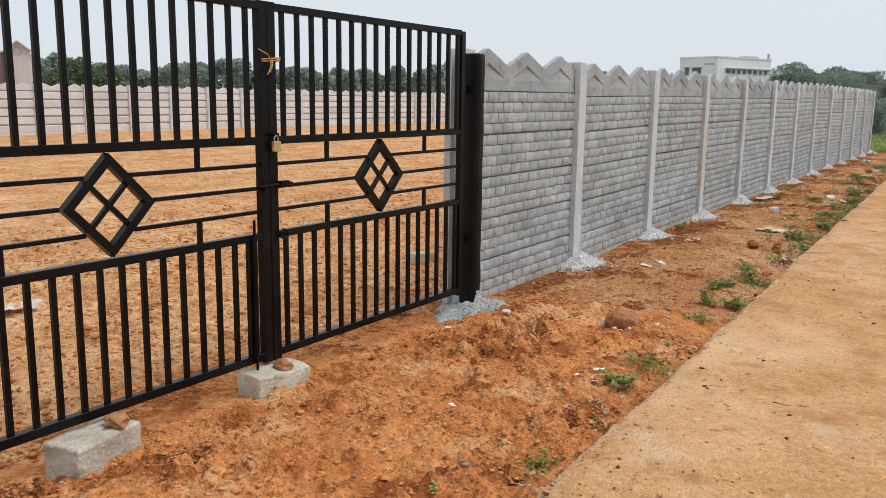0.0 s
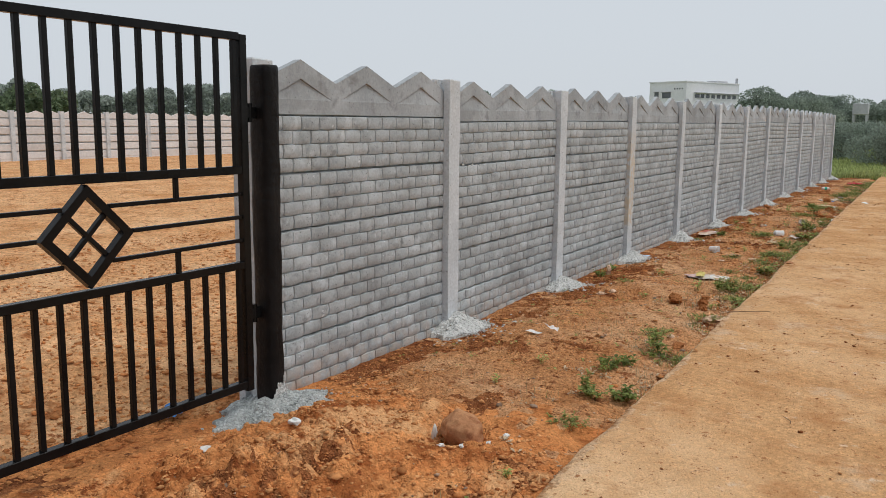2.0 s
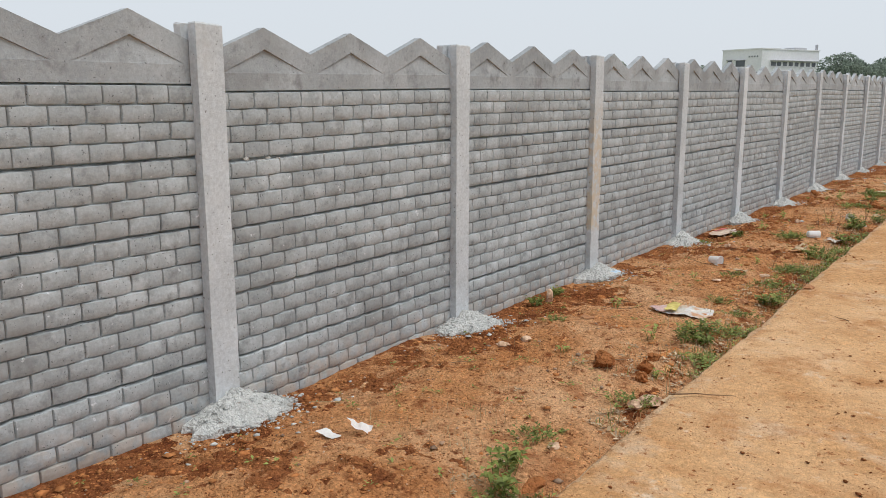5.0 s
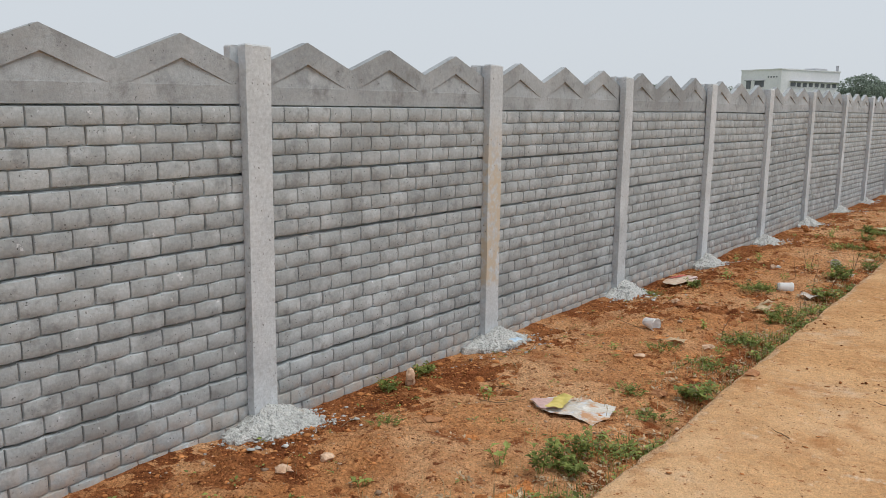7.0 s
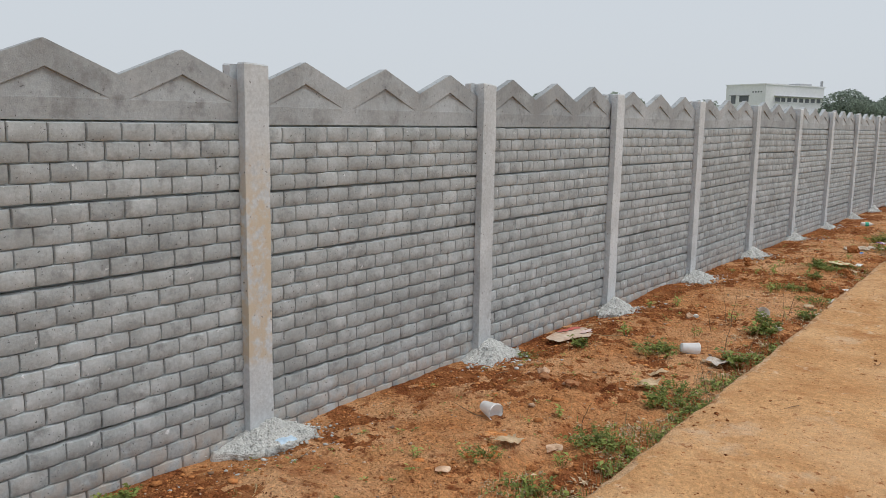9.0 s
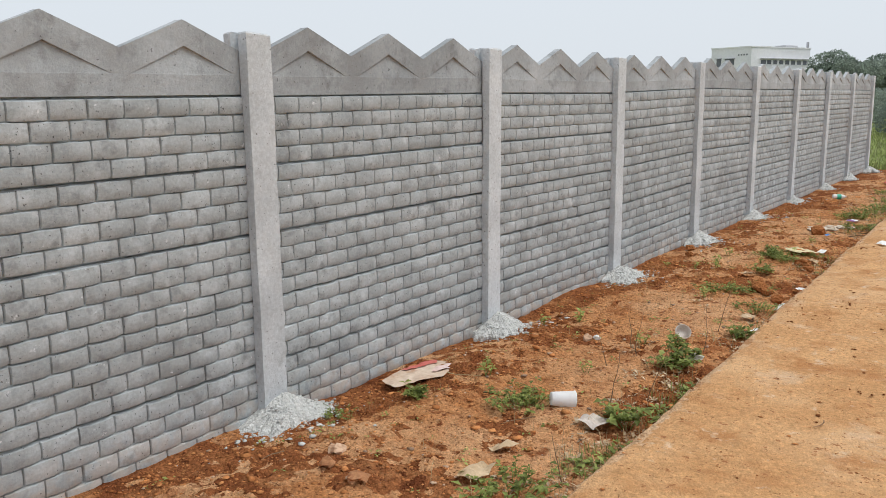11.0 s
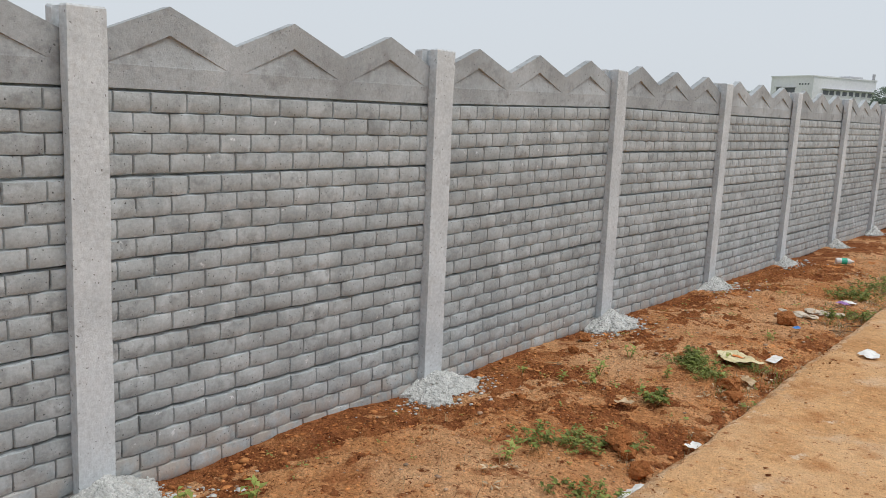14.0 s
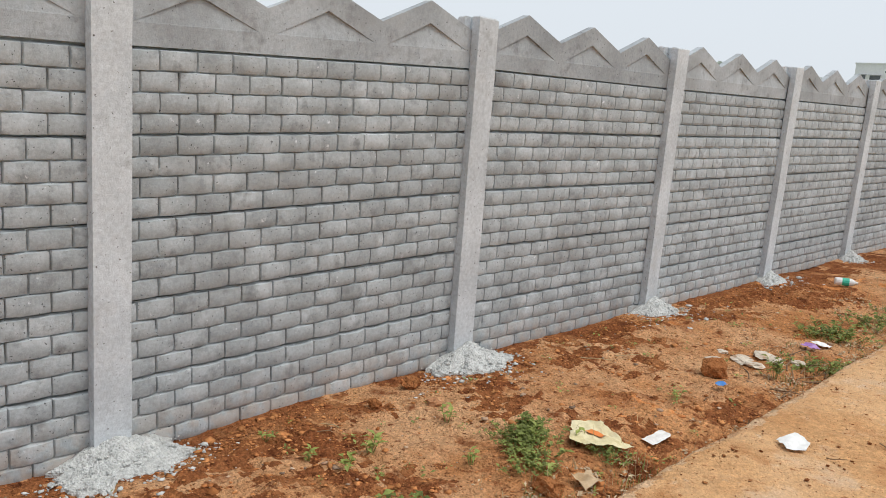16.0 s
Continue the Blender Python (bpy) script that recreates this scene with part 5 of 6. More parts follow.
for i, (x, y) in enumerate(((1.47, -0.02), (1.42, -0.20), (1.52, 0.08), (1.33, -0.24), (1.15, -0.02))):
    stone(x, y, (0.010, 0.017, 0.008) if i < 4 else (0.012, 0.012, 0.045), 60 + i, "white cement chip beside the boulder", CHIP, turn=i * 40, detail=2, rough=0.5)


def sheet(name, x, y, corners, mats, label, category, seed, crumple=0.012, z=None, turn=0.0, parts=()):
    """A crumpled sheet lying on the ground, given by its corners; parts: (name, corners, material) of prints on it."""
    base = thing(name, pose(x, y, max(on_ground(x + a, y + b) for a, b in ((0, 0), (0.05, 0), (-0.05, 0), (0, 0.06), (0, -0.06))) + 0.006 if z is None else z, 0, 0, turn), label, category)

    def lay(pname, cs, m, lift, rings=7):
        per = 7
        ring = []
        for (a, b), (c, d) in zip(cs, cs[1:] + cs[:1]):
            for i in range(per):
                f = i / per
                px, py = a + (c - a) * f, b + (d - b) * f
                w = 0.010 * noise.noise(Vector((px * 30, py * 30, seed)))
                ring.append((px + w, py + w))
        mx, my = sum(p[0] for p in ring) / len(ring), sum(p[1] for p in ring) / len(ring)

        def height(px, py):
            return lift + max(-0.004, crumple * (1.3 * noise.noise(Vector((px * 9, py * 9, seed))) + 0.8 * noise.noise(Vector((px * 24, py * 24, seed + 5)))) + crumple * 0.8)
        verts, faces = [(mx, my, height(mx, my))], []
        n = len(ring)
        for k in range(1, rings + 1):
            for px, py in ring:
                qx, qy = mx + (px - mx) * k / rings, my + (py - my) * k / rings
                verts.append((qx, qy, height(qx, qy)))
        for i in range(n):
            faces.append((0, 1 + i, 1 + (i + 1) % n))
        for k in range(rings - 1):
            for i in range(n):
                a, b = 1 + k * n + i, 1 + k * n + (i + 1) % n
                faces.append((a, a + n, b + n, b))
        return mesh_object(pname, verts, faces, m, base)
    lay("sheet", list(corners), mats, 0.0)
    for i, (pname, cs, m) in enumerate(parts):
        lay(pname, list(cs), m, 0.007 + 0.002 * i, 5)
    return base


sheet("torn_sack", 1.2, 5.28, [(-0.26, -0.02), (-0.12, -0.13), (0.10, -0.11), (0.20, -0.15), (0.23, 0.0), (0.17, 0.20), (0.05, 0.17), (-0.02, 0.20), (-0.15, 0.10)], SACK,
      "torn dirty white woven sack with faded pink print", "sack", 3, 0.010,
      parts=[("pink_print", [(-0.25, -0.02), (-0.13, -0.12), (-0.06, -0.06), (-0.12, 0.09)], SACK_PINK)])
sheet("yellow_pouch", 1.12, 5.27, [(-0.06, -0.10), (0.02, -0.09), (0.08, 0.10), (-0.01, 0.12)], YELLOW, "crumpled yellow plastic pouch on the sack", "pouch", 4, 0.012, turn=25, z=on_ground(1.2, 5.28) + 0.032)
sheet("printed_card", 0.20, 9.30, [(-0.10, -0.22), (0.03, -0.26), (0.13, 0.02), (0.17, 0.21), (0.08, 0.27), (-0.07, 0.26), (-0.14, 0.02)], CARD,
      "faded printed cardboard sheet with red and pink, by the wall", "cardboard", 5, 0.010, z=on_ground(0.20, 9.30) + 0.012,
      parts=[("red_band", [(-0.13, 0.0), (-0.07, 0.25), (-0.02, 0.22), (-0.085, -0.02)], CARD_RED), ("pink_figure", [(0.06, 0.06), (0.12, 0.20), (0.06, 0.24), (0.02, 0.12)], CARD_PINK)])
sheet("food_wrapper", 1.19, 14.28, [(-0.16, 0.03), (-0.03, -0.16), (0.08, -0.10), (0.18, 0.05), (0.04, 0.10), (-0.05, 0.13), (-0.12, 0.11)], CREAM,
      "torn cream paper wrapper with an orange mark", "wrapper", 6, 0.018, parts=[("orange_mark", [(-0.045, -0.05), (0.05, -0.02), (0.04, 0.05), (-0.03, 0.04)], ORANGE)])
sheet("white_paper", 1.85, 14.92, [(-0.07, -0.04), (0.0, -0.10), (0.07, -0.05), (0.045, 0.06), (-0.03, 0.085)], PAPER, "crumpled white paper on the sandy road", "paper", 7, 0.020, z=ROAD_Z + 0.012)
sheet("white_plastic_scrap", 0.81, 2.17, [(-0.05, -0.02), (0.0, -0.05), (0.06, 0.0), (0.04, 0.05), (-0.02, 0.04)], WHITE_CUP, "crumpled white plastic scrap on soil", "plastic", 8, 0.05)
sheet("white_plastic_scrap", 0.72, 2.06, [(-0.05, -0.03), (0.05, -0.03), (0.06, 0.02), (-0.04, 0.03)], FILM, "flat milky plastic scrap on soil", "plastic", 9, 0.008)
sheet("plastic_bag", 1.46, 9.12, [(-0.08, -0.07), (0.03, -0.09), (0.09, 0.0), (0.06, 0.09), (-0.05, 0.06)], CLEAR_FILM, "dusty clear crumpled plastic bag among weeds", "bag", 10, 0.030)
sheet("plastic_bag", 1.52, 10.35, [(-0.04, -0.035), (0.035, -0.035), (0.04, 0.035), (-0.03, 0.04)], CLEAR_FILM, "dusty clear plastic scrap among weeds", "bag", 11, 0.020)
sheet("plastic_film", 1.33, 14.60, [(-0.035, -0.09), (0.03, -0.08), (0.035, 0.08), (-0.03, 0.09)], FILM, "flattened milky plastic bottle film", "plastic", 12, 0.012)
sheet("blue_wrapper", 1.19, 15.52, [(-0.03, -0.02), (0.03, -0.03), (0.035, 0.02), (-0.02, 0.03)], BLUE, "small blue foil wrapper", "wrapper", 13, 0.02)
sheet("purple_wrapper", 1.19, 16.78, [(-0.05, -0.05), (0.05, -0.05), (0.06, 0.05), (-0.04, 0.05)], PURPLE, "crumpled purple foil wrapper", "wrapper", 14, 0.03)
sheet("paper_scrap", 1.20, 16.96, [(-0.06, -0.03), (0.05, -0.05), (0.07, 0.04), (-0.03, 0.06)], PAPER, "dirty pale paper scrap among grass", "paper", 15, 0.02)
sheet("red_plastic_sheet", 0.97, 22.1, [(-0.20, -0.12), (0.18, -0.14), (0.22, 0.1), (-0.15, 0.14)], RED, "bright red plastic sheet on soil", "plastic", 16, 0.04)
sheet("paper_scrap", 1.60, 11.30, [(-0.03, -0.05), (0.03, -0.04), (0.04, 0.04), (-0.02, 0.05)], PAPER, "white paper scrap at the road edge", "paper", 17, 0.02)
sheet("paper_scrap", 1.58, 11.95, [(-0.02, -0.06), (0.03, -0.04), (0.03, 0.05), (-0.02, 0.05)], PAPER, "white paper scrap at the road edge", "paper", 18, 0.02)
sheet("paper_scrap", 1.555, 12.73, [(-0.02, -0.05), (0.03, -0.04), (0.03, 0.04), (-0.02, 0.05)], PAPER, "white paper scrap at the road edge", "paper", 31, 0.02)
sheet("paper_scrap", 1.573, 12.09, [(-0.025, -0.04), (0.03, -0.04), (0.03, 0.035), (-0.02, 0.04)], PAPER, "white paper scrap at the road edge", "paper", 32, 0.02)
sheet("leaf_litter", 1.80, 3.60, [(-0.06, -0.07), (0.06, -0.03), (0.05, 0.07), (-0.04, 0.06)], DEAD_LEAF, "pale dry leaf at the road edge", "leaf", 33, 0.02)
sheet("leaf_litter", 1.48, 11.55, [(-0.04, -0.05), (0.05, -0.03), (0.05, 0.05), (-0.04, 0.05)], DEAD_LEAF, "dry tan leaf at the road edge", "leaf", 34, 0.02)
sheet("paper_scrap", 1.60, -1.15, [(-0.03, -0.015), (0.02, -0.025), (0.035, 0.015), (-0.02, 0.025)], PAPER, "small pale paper scrap on soil", "paper", 19, 0.01)
sheet("paper_scrap", 1.52, -1.28, [(-0.012, -0.012), (0.015, -0.01), (0.012, 0.016), (-0.012, 0.014)], PAPER, "tiny white paper scrap on soil", "paper", 20, 0.01)
sheet("paper_scrap", 1.195, -2.06, [(-0.022, -0.012), (0.02, -0.018), (0.024, 0.012), (-0.016, 0.02)], PAPER, "small white and yellow paper scrap on soil", "paper", 21, 0.01)
sheet("white_sack", -2.65, -2.12, [(-0.10, -0.20), (0.08, -0.16), (0.10, 0.16), (-0.08, 0.14)], SACK, "dirty white sack lying in the yard", "sack", 22, 0.04)
sheet("blue_bag", -0.27, -0.50, [(-0.05, -0.10), (0.05, -0.08), (0.06, 0.08), (-0.04, 0.10)], BLUE, "crumpled blue plastic bag behind the gate", "bag", 23, 0.05)
sheet("blue_scrap", 0.235, POST_Y[3] - 0.045, [(-0.03, -0.05), (0.03, -0.06), (0.04, 0.04), (-0.02, 0.05)], PALE_BLUE, "pale blue plastic scrap on a mortar heap", "plastic", 41, 0.014, z=0.012)
sheet("leaf_litter", 1.30, 8.28, [(-0.06, -0.09), (0.05, -0.06), (0.06, 0.07), (-0.03, 0.09)], DEAD_LEAF, "large dry curled leaf on soil", "leaf", 24, 0.03)
sheet("leaf_litter", 1.22, 8.63, [(-0.05, -0.05), (0.05, -0.06), (0.07, 0.04), (-0.02, 0.06)], DEAD_LEAF, "large pale dry leaf on soil", "leaf", 25, 0.03)
sheet("leaf_litter", 1.10, 6.95, [(-0.04, -0.07), (0.06, -0.05), (0.06, 0.07), (-0.03, 0.06)], DEAD_LEAF, "large dry leaf pressed in soil", "leaf", 26, 0.02)
sheet("leaf_litter", 1.40, 13.92, [(-0.05, -0.06), (0.04, -0.06), (0.05, 0.06), (-0.03, 0.07)], DEAD_LEAF, "dry tan leaf beside weeds", "leaf", 27, 0.03)
sheet("leaf_litter", 1.06, 12.95, [(-0.05, -0.05), (0.05, -0.04), (0.05, 0.05), (-0.03, 0.06)], DEAD_LEAF, "dry tan leaf beside weeds", "leaf", 28, 0.03)
bm = bmesh.new()
box(bm, -0.13, 0.13, -0.06, 0.06, -0.02, 0.09, 0.015)
tagged(part("concrete_block", bm, BLOCK), "pale concrete block lying in the yard", "block").matrix_basis = pose(-1.33, 1.30, -0.06, 0, 0, 70)


def cup(x, y, turn, pitch, label, mats=WHITE_CUP, length=0.125, r0=0.033, r1=0.046, z=None):
    """An open tapered cup lying on its side."""
    c = thing("cup", pose(x, y, on_ground(x, y) + r1 * 0.9 if z is None else z, pitch, 0, turn), label, "cup", group="discarded cups")
    n = 24
    verts, faces = [], []
    prof = [(0.0, 0.0), (r0, 0.0), (r0 + 0.002, 0.004), (r1, length - 0.004), (r1 + 0.003, length), (r1 - 0.001, length), (r0 - 0.001, 0.006), (0.0, 0.006)]
    for r, h in prof:
        for i in range(n):
            a = 2 * math.pi * i / n
            verts.append((max(r, 0.0005) * math.cos(a), h - length / 2, max(r, 0.0005) * math.sin(a)))
    for k in range(len(prof) - 1):
        for i in range(n):
            a, b = k * n + i, k * n + (i + 1) % n
            faces.append((a, b, b + n, a + n))
    mesh_object("shell", verts, faces, mats, c, smooth=True)
    bm = bmesh.new()
    for i in range(n):
        a0, a1 = 2 * math.pi * i / n, 2 * math.pi * (i + 1) / n
        tube(bm, (r1 * math.cos(a0), length / 2, r1 * math.sin(a0)), (r1 * math.cos(a1), length / 2, r1 * math.sin(a1)), 0.003, sides=5)
    part("rim", bm, mats, c)
    return c


cup(0.775, 7.27, -108, -3, "white disposable cup lying on red soil", WHITE_CUP, 0.115, 0.030, 0.050)
cup(1.215, 9.22, -48, -6, "white disposable cup lying beside weeds")
cup(1.305, 10.70, 215, 42, "clear squashed plastic cup standing askew", CLEAR_FILM, 0.045, 0.042, 0.050)


def bottle():
    b = thing("plastic_bottle", pose(0.60, 19.15, on_ground(0.60, 19.15) + 0.04, 0, 0, -60), "clear crushed plastic bottle with a green label", "bottle")
    bm = bmesh.new()
    prof = [(-0.10, 0.030), (-0.09, 0.036), (0.03, 0.036), (0.06, 0.028), (0.08, 0.014), (0.10, 0.013)]
    for (a, r), (c, s) in zip(prof, prof[1:]):
        tube(bm, (0, a, 0), (0, c, 0), r, s, 12)
    part("body", bm, FILM, b)
    bm = bmesh.new()
    tube(bm, (0, -0.04, 0), (0, 0.02, 0), 0.0375, 0.0375, 12)
    part("label_band", bm, GREEN_CAP, b, "green band")


bottle()


# ---- twigs and straw ----
def twig(x, y, length, turn, seed, label="thin dry twig", mats=TWIG, rise=0.0, z=None, thick=0.0035):
    r = random.Random(seed)
    bm = bmesh.new()
    p = Vector((0, 0, 0))
    d = Vector((1, 0, rise)).normalized()
    for i in range(5):
        q = p + d * (length / 5)
        tube(bm, p, q, thick * (1 - i * 0.12), thick * (0.88 - i * 0.12), 5)
        p = q
        d = (d + Vector((0, r.uniform(-0.35, 0.35), r.uniform(-0.12, 0.12)))).normalized()
    ob = part("twig", bm, mats)
    ob.matrix_basis = pose(x, y, (on_ground(x, y) if z is None else z) + 0.006, 0, 0, turn)
    return tagged(ob, label, "twig", group="dry twigs")


rt = random.Random(12)
for i in range(26):
    x, y = rt.uniform(0.3, 1.55), rt.uniform(-3, 17)
    twig(x, y, rt.uniform(0.10, 0.30), rt.uniform(0, 360), i, mats=TWIG if i % 3 else STRAW, label="thin dry twig on soil" if i % 3 else "straw stalk on soil")
for i, (x, y) in enumerate(((2.55, -1.2), (2.35, -2.6), (2.72, 0.9), (2.30, 5.4), (2.6, 6.2), (2.2, 8.3), (2.4, 9.6), (2.1, 15.3), (2.0, 14.9))):
    twig(x, y, 0.09 + 0.02 * (i % 4), i * 47, 60 + i, z=ROAD_Z + 0.004, label="short dry twig on the road")
twig(1.86, 3.36, 0.32, 40, 131, label="long dry stalk across the road edge", z=ROAD_Z + 0.003, thick=0.005)
twig(1.60, 3.10, 0.34, 60, 132, label="long dry stalk across the road edge", thick=0.004)
for i in range(12):
    twig(1.0 + 0.5 * rt.random(), 15.6 + 1.0 * rt.random(), rt.uniform(0.2, 0.45), rt.uniform(-40, 120), 80 + i, label="dry branch piled on rubble", rise=0.12, thick=0.005)
for i, (x, y, h) in enumerate(((1.44, 11.0, 0.34), (1.50, 10.55, 0.30), (1.20, 10.2, 0.28), (1.12, 9.95, 0.22), (1.25, 7.5, 0.20), (1.52, 9.6, 0.35), (1.42, 9.35, 0.30), (1.1, 10.35, 0.26), (1.6, 8.5, 0.22))):
    twig(x, y, h, i * 70, 100 + i, rise=4.0, label="thin upright dry stem", thick=0.003)


# ---- weeds ----
def leaf_faces(verts, faces, base, direction, up, length, width):
    """One folded leaf of four triangles."""
    d = direction.normalized()
    s = d.cross(up)
    s = s.normalized() if s.length > 1e-4 else Vector((1, 0, 0))
    n = s.cross(d)
    k = len(verts)
    droop = -0.18 * length
    for p in (base, base + d * length * 0.45 + s * width / 2 + n * width * 0.18, base + d * length * 0.5, base + d * length * 0.45 - s * width / 2 + n * width * 0.18, base + d * length + n * droop):
        verts.append(tuple(p))
    faces += [(k, k + 1, k + 2), (k, k + 2, k + 3), (k + 1, k + 4, k + 2), (k + 2, k + 4, k + 3)]


def weed(kind, seed, label):
    r = random.Random(seed)
    w = thing("weed", Matrix(), label, "weed", group="roadside weeds")
    lv, lf = [], []
    bm = bmesh.new()
    stems = {"broad": 18, "tall": 8, "sprout": 5, "mat": 34}[kind]
    for i in range(stems):
        a = r.uniform(0, 6.28)
        if kind == "broad":
            reach, h, n, ll, lw = r.uniform(0.02, 0.15), r.uniform(0.03, 0.10), 6, 0.050, 0.032
        elif kind == "tall":
            reach, h, n, ll, lw = r.uniform(0.02, 0.11), r.uniform(0.08, 0.22), 9, 0.052, 0.027
        elif kind == "mat":
            reach, h, n, ll, lw = r.uniform(0.03, 0.24), r.uniform(0.02, 0.07), 6, 0.034, 0.021
        else:
            reach, h, n, ll, lw = r.uniform(0.01, 0.04), r.uniform(0.02, 0.06), 3, 0.034, 0.020
        root = Vector((math.cos(a), math.sin(a), 0)) * reach * (0.65 if kind == "mat" else 0.25)
        tip = Vector((reach * math.cos(a), reach * math.sin(a), h))
        tube(bm, root + Vector((0, 0, -0.02)), tip, 0.0022, 0.0012, 4)
        for j in range(n):
            f = 0.3 + 0.7 * (j + 1) / n
            p = root.lerp(tip, f)
            b = r.uniform(0, 6.28)
            d = Vector((math.cos(b), math.sin(b), r.uniform(-0.1, 0.7)))
            leaf_faces(lv, lf, p, d, Vector((r.uniform(-0.3, 0.3), r.uniform(-0.3, 0.3), 1)), ll * r.uniform(0.6, 1.3), lw * r.uniform(0.7, 1.3))
    tagged(part("stalk", bm, LEAF_PALE, w), kind="stuff")
    tagged(mesh_object("foliage", lv, lf, LEAF_PALE if kind == "sprout" else LEAF, w), kind="stuff")
    return w


KINDS = {"b": ("broad", "low broad-leaved green weed on red soil"), "t": ("tall", "taller leafy green weed at the road edge"), "s": ("sprout", "small pale green seedling on red soil"),
         "m": ("mat", "spreading mat of small-leaved green weeds")}
MODELS = {}
WEEDS = ("1.82,-2.35,m,.7 1.80,-1.66,m,.7 1.76,-1.2,b,1 1.80,-.85,m,.9 1.60,.95,t,.8 1.52,1.5,b,.9 1.60,2.25,t,1 1.55,4.7,t,.7 1.62,-2.85,s,1 1.64,2.08,t,1.1 1.70,2.02,m,.9 1.50,2.65,m,.8 1.64,.92,b,.9 "
         "1.78,1.05,b,1 1.58,1.65,b,.8 1.52,1.43,s,1 1.50,4.55,t,.8 1.03,.87,s,1 1.12,1.37,s,1 1.53,4.42,t,.7 1.62,4.55,b,.8 1.32,4.4,s,1.4 1.56,4.83,m,.9 1.46,4.66,s,1.3 1.30,5.77,m,.6 "
         "1.58,5.47,m,.7 1.66,5.9,b,1 .75,5.12,s,1.1 .59,4.44,m,.5 1.50,7.2,m,.9 1.03,9.11,m,.9 .48,8.95,b,.8 1.56,8.1,m,1 1.47,10.3,t,1 .98,3.85,s,1.2 1.50,7.25,m,.9 1.47,8.0,t,.9 1.48,8.3,m,1 .97,9.18,m,1 "
         "1.13,6.66,m,.6 .84,6.51,s,1 1.11,7.48,s,1.2 .10,5.37,b,.7 .24,8.54,m,.6 1.56,9.25,b,1.1 1.15,14.2,s,1 1.45,10.15,b,1.2 1.40,10.3,t,.9 1.11,10.5,s,1.2 .30,10.63,s,1.3 .48,10.84,s,1.6 1.03,12.2,m,1 1.2,12.28,m,.8 "
         "1.48,11.8,m,.9 1.07,14.0,m,.9 1.15,13.15,b,.9 1.56,11.05,b,.9 .62,9.42,s,1.5 1.2,17.3,m,1.2 1.05,11.84,s,1.3 1.05,9.82,s,1 .95,14.06,b,.8 .93,13.98,m,.6 1.02,14.0,b,.75 1.0,13.93,m,.6 1.18,13.80,m,.7 1.13,13.86,m,.6 1.24,13.84,s,1 .64,13.38,s,1.4 "
         ".60,13.9,s,1.2 .70,13.22,s,1.2 .98,13.67,s,1.2 1.14,17.3,m,1.3 1.2,17.95,m,1.3 1.30,16.0,t,.8 1.10,15.2,s,1.1 .26,13.1,s,.8 .52,13.14,s,1 1.34,14.2,m,.6 1.30,12.4,m,.8 .12,4.98,b,.7 .13,5.27,t,.6 "
         "1.36,16.5,m,1.1 1.28,18.6,m,1.3 1.2,19.4,m,1.2 1.1,20.3,m,1.3 1.3,20.9,t,1 1.2,21.6,m,1.3 1.68,.45,m,.7 1.72,-.3,s,1 1.66,3.3,m,.8 1.60,3.8,s,1.2 1.52,6.5,m,.8 1.45,6.9,s,1")
for i, w in enumerate(WEEDS.split()):
    x, y, k, s = w.split(",")
    x, y, s = float(x), float(y), float(s)
    key = (k, i % 3)
    m = pose(x, y, on_ground(x, y) + 0.004, 0, 0, i * 77)
    if key not in MODELS:
        MODELS[key] = weed(KINDS[k][0], 500 + i, KINDS[k][1])
        ob = MODELS[key]
        ob.matrix_basis = m
    else:
        ob = copy_thing(MODELS[key], m)
    s *= 0.8 if y < 4 else 0.92
    ob.scale = (s, s, s)

# low growth along the road's edge
VERGE = [(-3.2, 0.30), (-1.5, 0.45), (-0.6, 0.25), (0.4, 0.25), (0.9, 0.55), (2.2, 0.55), (3.0, 0.35), (3.9, 0.7), (5.0, 0.72), (5.5, 0.45), (6.3, 0.65), (7.0, 1.0), (9.6, 1.0), (10.4, 0.55), (11.6, 0.5),
         (13.0, 0.6), (14.0, 0.5), (15.0, 0.25), (16.0, 0.5), (16.8, 1.0), (19.0, 1.0), (24.0, 0.9)]


def lush(x, y):
    """How thickly the verge is grown."""
    along = np.interp(y, [a for a, b in VERGE], [b for a, b in VERGE])
    gap = 1.945 - 0.0245 * y - x
    wide = 0.16 + 0.16 * along
    return along * np.exp(-np.clip(gap - 0.05, 0, 9) / wide) + 0.9 * lattice_noise(x, y, 0.34, 45) + 0.7 * lattice_noise(x, y, 0.11, 46)


